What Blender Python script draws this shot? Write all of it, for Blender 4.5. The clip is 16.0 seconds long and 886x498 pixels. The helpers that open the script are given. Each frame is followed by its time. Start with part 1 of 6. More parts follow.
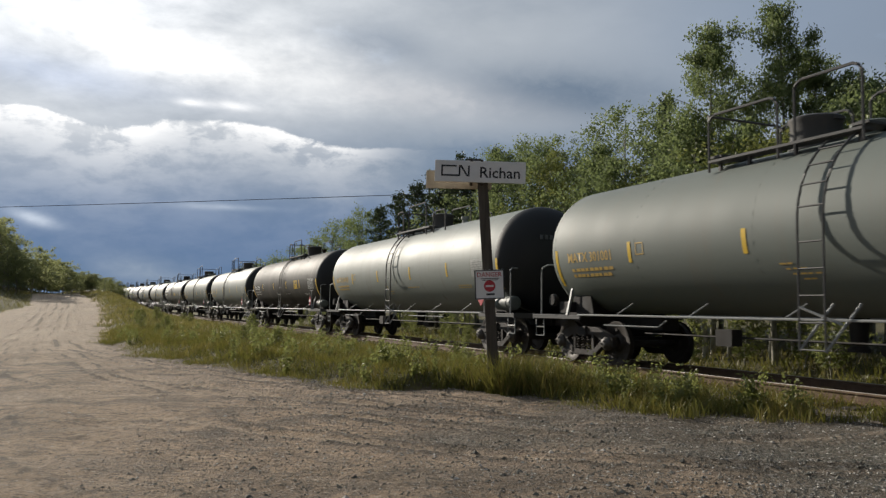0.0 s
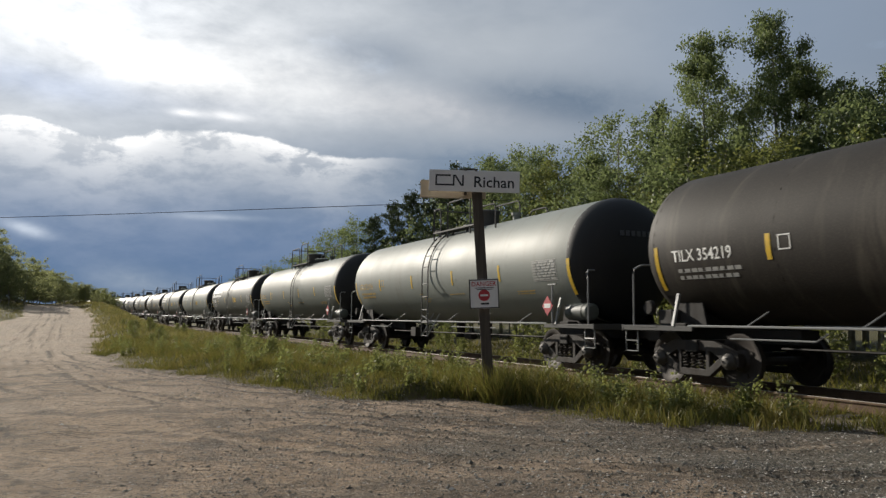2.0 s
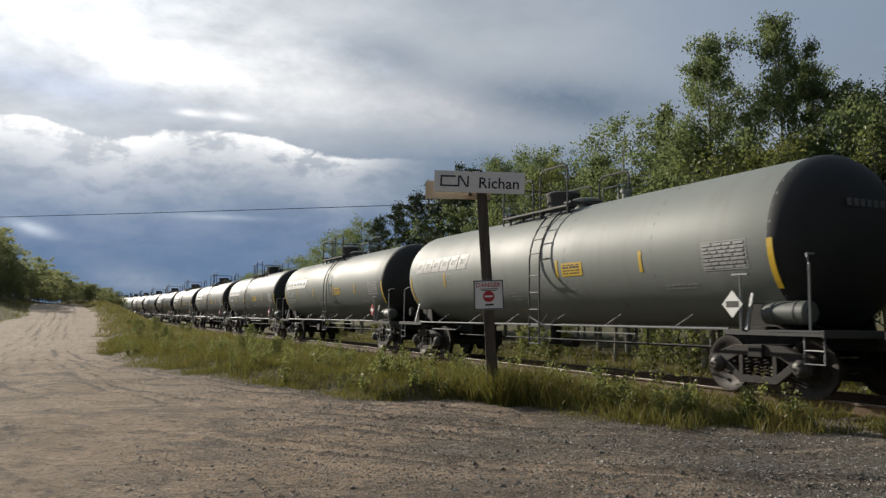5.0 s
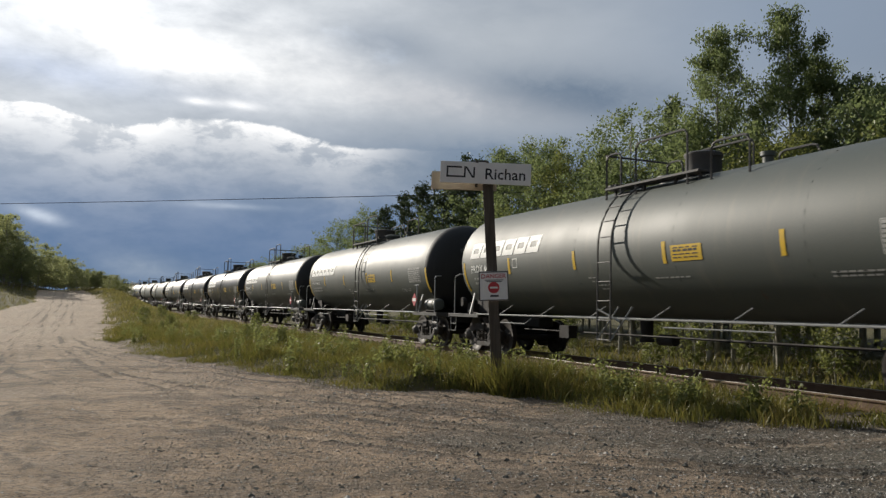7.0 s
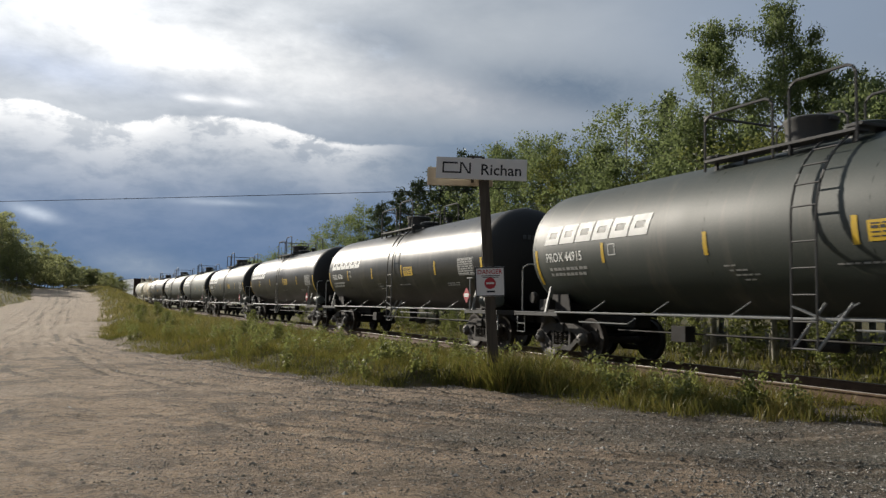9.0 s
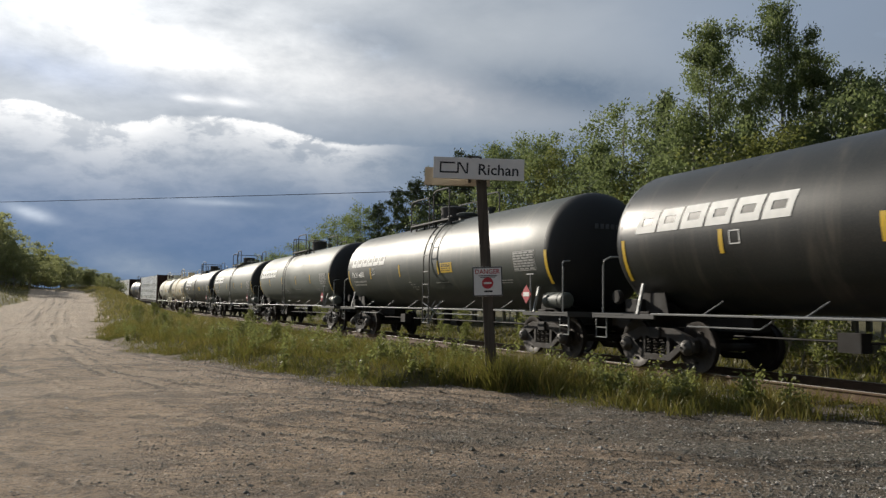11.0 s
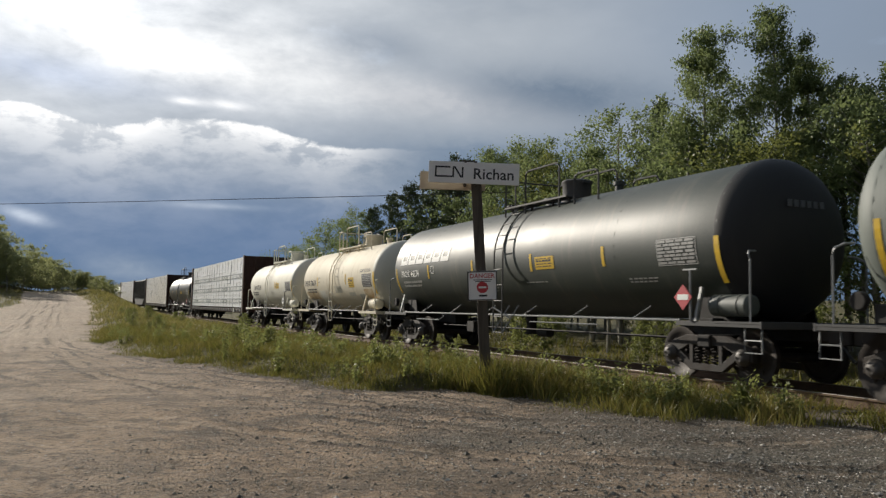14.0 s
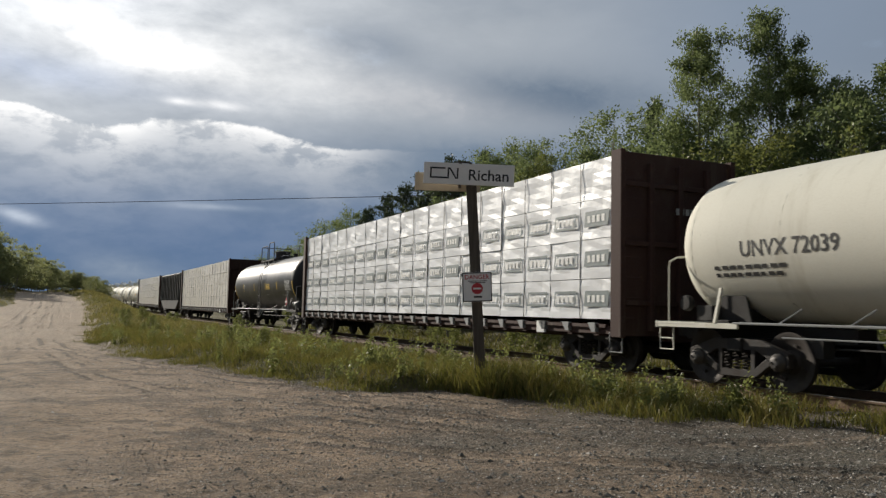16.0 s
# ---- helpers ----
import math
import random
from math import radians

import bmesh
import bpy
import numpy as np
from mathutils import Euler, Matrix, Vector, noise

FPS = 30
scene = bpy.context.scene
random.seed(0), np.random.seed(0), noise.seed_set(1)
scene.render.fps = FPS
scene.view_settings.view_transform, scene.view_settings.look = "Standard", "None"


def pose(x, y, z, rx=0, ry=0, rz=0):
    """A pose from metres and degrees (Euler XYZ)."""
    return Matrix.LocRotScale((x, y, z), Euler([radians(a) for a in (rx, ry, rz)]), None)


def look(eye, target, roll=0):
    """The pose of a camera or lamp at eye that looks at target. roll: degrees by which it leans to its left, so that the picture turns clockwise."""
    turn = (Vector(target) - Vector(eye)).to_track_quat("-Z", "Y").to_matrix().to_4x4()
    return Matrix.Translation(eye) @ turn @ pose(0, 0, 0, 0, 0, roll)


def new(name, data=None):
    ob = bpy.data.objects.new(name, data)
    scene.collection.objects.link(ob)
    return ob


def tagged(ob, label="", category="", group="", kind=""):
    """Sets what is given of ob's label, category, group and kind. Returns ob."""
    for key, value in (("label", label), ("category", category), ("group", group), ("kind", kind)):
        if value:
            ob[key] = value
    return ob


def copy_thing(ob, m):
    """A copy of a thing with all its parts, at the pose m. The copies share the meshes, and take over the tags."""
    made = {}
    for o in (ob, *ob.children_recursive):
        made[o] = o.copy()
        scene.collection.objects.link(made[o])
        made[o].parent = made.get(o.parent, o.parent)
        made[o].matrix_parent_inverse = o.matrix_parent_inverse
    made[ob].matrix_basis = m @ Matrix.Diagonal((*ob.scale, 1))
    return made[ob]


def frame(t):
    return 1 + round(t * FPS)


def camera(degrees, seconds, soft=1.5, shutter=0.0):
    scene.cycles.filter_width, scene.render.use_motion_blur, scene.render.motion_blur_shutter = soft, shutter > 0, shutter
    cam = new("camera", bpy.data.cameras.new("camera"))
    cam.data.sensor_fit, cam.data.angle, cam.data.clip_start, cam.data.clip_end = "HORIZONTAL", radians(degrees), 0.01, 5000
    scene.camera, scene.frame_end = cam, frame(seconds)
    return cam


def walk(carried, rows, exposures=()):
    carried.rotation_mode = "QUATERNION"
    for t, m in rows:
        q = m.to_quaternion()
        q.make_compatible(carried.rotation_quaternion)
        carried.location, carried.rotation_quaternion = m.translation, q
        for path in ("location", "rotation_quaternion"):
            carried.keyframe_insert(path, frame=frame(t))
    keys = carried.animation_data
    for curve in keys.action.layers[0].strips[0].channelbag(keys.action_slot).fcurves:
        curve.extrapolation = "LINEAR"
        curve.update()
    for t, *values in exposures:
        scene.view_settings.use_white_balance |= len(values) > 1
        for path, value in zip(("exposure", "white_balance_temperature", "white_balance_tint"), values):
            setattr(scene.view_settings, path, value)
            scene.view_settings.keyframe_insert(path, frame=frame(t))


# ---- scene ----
TRACK_X = 11.24
EYE = (0.0, 0.0, 1.16)
SPEED = 19.976
cam = camera(58.53, 16.0, soft=1.35, shutter=0.06)


def aim(yaw, tilt, lean):
    y, p = radians(yaw), radians(tilt)
    way = Vector((math.sin(y) * math.cos(p), math.cos(y) * math.cos(p), math.sin(p)))
    return look(EYE, Vector(EYE) + way, lean)


walk(cam, [(t, aim(a, b, c)) for t, a, b, c in (
    (0, 23.95, 4.32, 0.70), (0.5, 24.20, 4.61, 0.62), (1, 24.30, 4.86, 0.57), (1.5, 24.34, 5.02, 0.57),
    (2, 24.35, 5.01, 0.49), (2.5, 24.31, 4.87, 0.57), (3, 24.26, 4.81, 0.71), (3.5, 24.21, 4.90, 0.65),
    (4, 24.18, 5.08, 0.53), (6.5, 23.64, 4.67, 1.27), (7, 23.62, 4.39, 1.33), (7.5, 23.58, 4.25, 1.15),
    (8, 23.54, 4.22, 1.16), (8.5, 23.70, 4.14, 1.10), (9, 23.90, 4.10, 1.05), (11.5, 24.11, 4.10, 0.95),
    (12, 24.18, 4.15, 1.15), (12.5, 24.27, 4.24, 1.07), (13, 24.29, 4.37, 1.13), (13.5, 24.38, 4.45, 1.16),
    (14, 24.45, 4.40, 1.14), (14.5, 24.54, 4.39, 1.18), (15, 24.68, 4.36, 1.34), (15.5, 24.75, 4.43, 1.31),
    (16, 24.82, 4.49, 1.22),
)], exposures=[(0, -0.05), (15, -0.05), (15.5, -0.10), (16, -0.2)])

# ---- light ----
SUN_AZ, SUN_EL = -19.0, 21.5
sun = new("sun", bpy.data.lights.new("sun", "SUN"))
sun.data.energy, sun.data.angle, sun.data.color = 5.3, radians(0.8), (1.0, 0.92, 0.80)
sun.matrix_world = look((0, 0, 50), Vector((0, 0, 50)) - Vector((math.sin(radians(SUN_AZ)) * math.cos(radians(SUN_EL)), math.cos(radians(SUN_AZ)) * math.cos(radians(SUN_EL)), math.sin(radians(SUN_EL)))))


class Nodes:
    """Short hand for node trees."""

    def __init__(self, tree):
        self.t = tree

    def n(self, kind, **kw):
        x = self.t.nodes.new(kind)
        for k, v in kw.items():
            if k in ("operation", "blend_type"):
                if k == "operation":
                    x.operation = v
                else:
                    x.blend_type = v
            elif k == "data_type":
                x.data_type = v
        return x

    def link(self, a, b):
        self.t.links.new(a, b)

    def put(self, sock, v):
        if isinstance(v, bpy.types.NodeSocket):
            self.link(v, sock)
        elif isinstance(v, (tuple, list)) and len(v) == 3 and sock.type == "RGBA":
            sock.default_value = (*v, 1)
        else:
            sock.default_value = v

    def math(self, op, a, b=0.0, c=0.0, clamp=False):
        x = self.n("ShaderNodeMath", operation=op)
        x.use_clamp = clamp
        self.put(x.inputs[0], a), self.put(x.inputs[1], b), self.put(x.inputs[2], c)
        return x.outputs[0]

    def mix(self, f, a, b, mode="MIX"):
        x = self.n("ShaderNodeMix", data_type="RGBA")
        x.blend_type = mode
        self.put(x.inputs["Factor"], f), self.put(x.inputs[6], a), self.put(x.inputs[7], b)
        return x.outputs[2]

    def noise(self, vec, scale, detail=4.0, rough=0.55, dist=0.0):
        x = self.n("ShaderNodeTexNoise")
        if vec is not None:
            self.link(vec, x.inputs["Vector"])
        x.inputs["Scale"].default_value, x.inputs["Detail"].default_value = scale, detail
        x.inputs["Roughness"].default_value, x.inputs["Distortion"].default_value = rough, dist
        return x.outputs[0]

    def ramp(self, f, a, b, lo=0.0, hi=1.0):
        x = self.n("ShaderNodeMapRange")
        x.interpolation_type = "SMOOTHSTEP"
        self.put(x.inputs[0], f), self.put(x.inputs[1], a), self.put(x.inputs[2], b), self.put(x.inputs[3], lo), self.put(x.inputs[4], hi)
        return x.outputs[0]

    def turned(self, vec, degrees):
        x = self.n("ShaderNodeVectorRotate")
        x.rotation_type = "Z_AXIS"
        self.link(vec, x.inputs["Vector"])
        x.inputs["Angle"].default_value = radians(degrees)
        return x.outputs[0]

    def scaled(self, vec, s):
        x = self.n("ShaderNodeVectorMath", operation="MULTIPLY")
        self.link(vec, x.inputs[0])
        x.inputs[1].default_value = s
        return x.outputs[0]


def make_sky():
    w = bpy.data.worlds.new("sky")
    scene.world = w
    w.use_nodes = True
    k = Nodes(w.node_tree)
    w.node_tree.nodes.clear()
    tc = k.n("ShaderNodeTexCoord").outputs["Generated"]
    sep = k.n("ShaderNodeSeparateXYZ")
    k.link(tc, sep.inputs[0])
    x, y, z = sep.outputs
    az = k.math("MULTIPLY", k.math("ARCTAN2", x, y), 57.2958)
    el = k.math("MULTIPLY", k.math("ARCSINE", z), 57.2958)
    comb = k.n("ShaderNodeCombineXYZ")
    k.link(az, comb.inputs[0]), k.link(el, comb.inputs[1])
    ae = comb.outputs[0]
    sky = k.n("ShaderNodeTexSky")
    sky.sky_type, sky.sun_disc = "NISHITA", False
    sky.sun_elevation, sky.sun_rotation = radians(SUN_EL), radians(SUN_AZ)
    clear = k.mix(1.0, sky.outputs[0], (0.1, 0.1, 0.1), "MULTIPLY")
    # soft warps give ragged cloud edges
    n1 = k.noise(k.scaled(ae, (0.085, 0.17, 1.0)), 1.0, 7.0, 0.58, 0.3)
    n2 = k.noise(k.scaled(ae, (0.22, 0.5, 1.0)), 1.0, 6.0, 0.6, 0.2)
    n3 = k.noise(k.scaled(ae, (0.035, 0.09, 1.0)), 1.0, 5.0, 0.5)
    d1 = k.math("SUBTRACT", n1, 0.5)
    d2 = k.math("SUBTRACT", n2, 0.5)
    d4 = k.math("SUBTRACT", k.noise(k.scaled(ae, (0.75, 1.1, 1.0)), 1.0, 6.0, 0.62, 0.6), 0.5)

    def blob(a, e, wa, we, ragged=0.5, tilt=0.0):
        u = k.math("DIVIDE", k.math("SUBTRACT", az, a), wa)
        v = k.math("DIVIDE", k.math("SUBTRACT", k.math("SUBTRACT", el, e), k.math("MULTIPLY", k.math("SUBTRACT", az, a), tilt)), we)
        r2 = k.math("ADD", k.math("MULTIPLY", u, u), k.math("MULTIPLY", v, v))
        r2 = k.math("ADD", r2, k.math("MULTIPLY", k.math("ADD", k.math("ADD", d1, d2), k.math("MULTIPLY", d4, 0.6)), -ragged * 2.2))
        return k.math("EXPONENT", k.math("MULTIPLY", r2, -1.0), clamp=True)

    # slate deck, palest high up, darkest over the horizon
    wob = k.math("ADD", k.math("MULTIPLY", d1, 2.6), k.math("ADD", k.math("MULTIPLY", d2, 2.4), k.math("MULTIPLY", d4, 1.5)))
    low = k.ramp(k.math("ADD", el, k.math("MULTIPLY", d1, 5.0)), 3.0, 13.0)
    deck = k.mix(low, (0.088, 0.172, 0.31), (0.41, 0.455, 0.51))
    deck = k.mix(k.math("MULTIPLY", k.ramp(n3, 0.38, 0.66), 0.75), deck, (0.19, 0.25, 0.335))
    deck = k.mix(k.math("MULTIPLY", k.ramp(az, 26.0, 50.0), k.ramp(el, 8.0, 20.0)), deck, (0.265, 0.33, 0.43))
    col = deck
    for a, e, wa, we, rag, tilt, c, s in SKY_BLOBS:
        col = k.mix(k.math("MULTIPLY", blob(a, e, wa, we, rag, tilt), s, clamp=True), col, c)
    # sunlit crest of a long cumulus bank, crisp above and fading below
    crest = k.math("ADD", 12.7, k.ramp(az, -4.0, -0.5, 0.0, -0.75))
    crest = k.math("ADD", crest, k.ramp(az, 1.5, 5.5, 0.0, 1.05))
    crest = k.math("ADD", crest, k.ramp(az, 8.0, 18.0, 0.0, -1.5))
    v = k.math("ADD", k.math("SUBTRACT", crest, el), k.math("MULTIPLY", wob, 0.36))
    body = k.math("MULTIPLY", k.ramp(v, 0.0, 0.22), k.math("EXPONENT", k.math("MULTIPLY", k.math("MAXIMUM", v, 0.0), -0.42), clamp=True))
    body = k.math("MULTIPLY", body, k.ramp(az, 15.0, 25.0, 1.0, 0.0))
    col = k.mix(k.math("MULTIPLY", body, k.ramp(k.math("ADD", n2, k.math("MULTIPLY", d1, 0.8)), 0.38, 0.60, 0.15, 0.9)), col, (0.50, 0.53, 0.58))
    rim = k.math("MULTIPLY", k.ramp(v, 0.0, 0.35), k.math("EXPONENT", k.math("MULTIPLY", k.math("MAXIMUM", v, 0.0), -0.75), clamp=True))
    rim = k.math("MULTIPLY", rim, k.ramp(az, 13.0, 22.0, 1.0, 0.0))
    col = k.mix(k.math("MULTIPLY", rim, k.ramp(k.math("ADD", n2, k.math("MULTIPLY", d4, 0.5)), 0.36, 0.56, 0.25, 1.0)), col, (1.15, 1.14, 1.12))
    # light spilling round the hidden sun
    u = k.math("SUBTRACT", az, SUN_AZ + 15)
    v2 = k.math("SUBTRACT", el, SUN_EL + 1.0)
    r = k.math("SQRT", k.math("ADD", k.math("MULTIPLY", u, k.math("MULTIPLY", u, 0.55)), k.math("MULTIPLY", k.math("MULTIPLY", v2, v2), 1.6)))
    glow = k.math("EXPONENT", k.math("MULTIPLY", r, -0.12))
    gl = k.math("MULTIPLY", glow, k.math("ADD", 0.85, k.math("MULTIPLY", k.math("ADD", d1, d2), 1.3)), clamp=True)
    col = k.mix(gl, col, (1.45, 1.42, 1.38), "ADD")
    # gaps of clear sky
    col = k.mix(k.math("MULTIPLY", k.ramp(n1, 0.62, 0.75), 0.2), col, clear, "ADD")
    # the overcast is heavier the further it lies from the sun
    sd = (math.sin(radians(SUN_AZ)) * math.cos(radians(SUN_EL)), math.cos(radians(SUN_AZ)) * math.cos(radians(SUN_EL)), math.sin(radians(SUN_EL)))
    dt = k.n("ShaderNodeVectorMath", operation="DOT_PRODUCT")
    k.link(tc, dt.inputs[0])
    dt.inputs[1].default_value = sd
    away = k.ramp(dt.outputs["Value"], 0.55, -0.3, 1.0, 0.37)
    g = k.n("ShaderNodeCombineColor")
    for i in range(3):
        k.link(away, g.inputs[i])
    col = k.mix(1.0, col, g.outputs[0], "MULTIPLY")
    below = k.ramp(el, -0.6, 0.4)
    col = k.mix(below, (0.06, 0.07, 0.06), col)
    bg = k.n("ShaderNodeBackground")
    bg.inputs[1].default_value = 1.0
    k.link(col, bg.inputs[0])
    out = k.n("ShaderNodeOutputWorld")
    k.link(bg.outputs[0], out.inputs[0])


# azimuth, elevation, half width, half height, raggedness, tilt, colour, strength
SKY_BLOBS = (
    (10, 5.0, 30, 4.0, 0.4, 0.0, (0.082, 0.162, 0.315), 0.85),
    (32, 15.2, 9, 2.1, 0.45, -0.08, (0.115, 0.175, 0.26), 0.95),
    (27, 10.6, 13, 2.2, 0.7, 0.0, (0.13, 0.20, 0.30), 0.95),
    (18.3, 18.6, 4.4, 1.5, 0.45, -0.06, (0.14, 0.20, 0.285), 0.95),
    (-3, 14.9, 6.5, 1.1, 0.5, -0.05, (0.27, 0.35, 0.50), 0.95),
    (8, 14.6, 4, 0.9, 0.8, 0.0, (0.42, 0.47, 0.56), 0.6),
    (22, 15.2, 9, 1.3, 0.9, -0.12, (0.50, 0.52, 0.56), 0.8),
    (11, 16.8, 8, 2.8, 0.6, -0.12, (0.72, 0.74, 0.76), 0.75),
    (3.5, 17.0, 6, 1.3, 0.7, -0.12, (1.15, 1.14, 1.12), 0.85),
    (-3.6, 5.5, 1.3, 0.40, 0.6, -0.25, (0.55, 0.63, 0.75), 0.85),
    (8.5, 6.9, 3.0, 0.22, 0.7, 0.0, (0.38, 0.46, 0.58), 0.7),
    (6.0, 13.9, 1.0, 0.22, 0.6, 0.0, (0.95, 0.96, 0.98), 0.9),
    (8.6, 13.95, 1.5, 0.30, 0.6, -0.05, (0.95, 0.96, 0.98), 0.9),
    (3.5, 2.2, 3.2, 1.0, 0.6, -0.1, (0.27, 0.34, 0.44), 0.7),
)
make_sky()


# ---- materials ----
def material(name, base, other=None, rough=0.6, metal=0.0, scale=3.0, fine=60.0, bump=0.2, amount=0.5, spots=None, spot_at=0.62, stretch=(1, 1, 1), dist=0.01, vary=0.0, spec=0.5):
    m = bpy.data.materials.new(name)
    m.use_nodes = True
    k = Nodes(m.node_tree)
    b = m.node_tree.nodes["Principled BSDF"]
    co = k.scaled(k.n("ShaderNodeTexCoord").outputs["Object"], stretch)
    n1, n2 = k.noise(co, scale, 5), k.noise(co, fine, 3)
    other = other or tuple(c * 0.75 for c in base)
    col = k.mix(k.math("MULTIPLY", k.ramp(n1, 0.35, 0.65), amount), base, other)
    col = k.mix(k.math("MULTIPLY", k.ramp(n2, 0.3, 0.7), amount * 0.5), col, tuple(c * 0.8 for c in base))
    if spots:
        col = k.mix(k.ramp(k.noise(co, scale * 2.3, 8, 0.65), spot_at, spot_at + 0.1), col, spots)
    if vary:
        info = k.n("ShaderNodeObjectInfo").outputs["Random"]
        f = k.math("ADD", 1.0 - vary, k.math("MULTIPLY", info, 2 * vary))
        x = k.n("ShaderNodeCombineColor")
        for i in range(3):
            k.link(f, x.inputs[i])
        col = k.mix(1.0, col, x.outputs[0], "MULTIPLY")
    k.link(col, b.inputs["Base Color"])
    k.put(b.inputs["Roughness"], k.ramp(n1, 0.2, 0.8, max(rough - 0.08, 0.02), min(rough + 0.1, 1.0)))
    b.inputs["Metallic"].default_value = metal
    b.inputs["Specular IOR Level"].default_value = spec
    if bump:
        bp = k.n("ShaderNodeBump")
        bp.inputs["Strength"].default_value, bp.inputs["Distance"].default_value = bump, dist
        k.link(n2, bp.inputs["Height"])
        k.link(bp.outputs[0], b.inputs["Normal"])
    return m


def paint(name, base, rough=0.58, gloss=0.32, dirt=(0.16, 0.14, 0.11), rust=0.68, streak=0.35):
    """Weathered tank paint: vertical streaks, road film, rust specks."""
    m = bpy.data.materials.new(name)
    m.use_nodes = True
    k = Nodes(m.node_tree)
    b = m.node_tree.nodes["Principled BSDF"]
    co = k.n("ShaderNodeTexCoord").outputs["Object"]
    big = k.noise(k.scaled(co, (0.35, 0.35, 0.2)), 1.0, 4)
    st = k.noise(k.scaled(co, (0.9, 2.2, 0.3)), 1.0, 7, 0.62, 0.5)
    fine = k.noise(co, 38.0, 4)
    col = k.mix(k.math("MULTIPLY", k.ramp(big, 0.35, 0.7), 0.35), base, tuple(c * 0.8 + 0.02 for c in base))
    col = k.mix(k.math("MULTIPLY", k.ramp(st, 0.5, 0.75), streak), col, dirt)
    col = k.mix(k.ramp(k.noise(k.scaled(co, (1.6, 2.4, 1.0)), 1.0, 9, 0.7), rust, rust + 0.07, 0.0, 0.7), col, (0.10, 0.055, 0.03))
    col = k.mix(k.math("MULTIPLY", k.ramp(fine, 0.4, 0.8), 0.15), col, dirt)
    k.link(col, b.inputs["Base Color"])
    k.put(b.inputs["Roughness"], k.ramp(big, 0.3, 0.75, rough, rough + 0.1))
    b.inputs["Specular IOR Level"].default_value = gloss
    bp = k.n("ShaderNodeBump")
    bp.inputs["Strength"].default_value, bp.inputs["Distance"].default_value = 0.12, 0.01
    k.link(k.math("ADD", fine, k.math("MULTIPLY", big, 3.0)), bp.inputs["Height"])
    k.link(bp.outputs[0], b.inputs["Normal"])
    return m


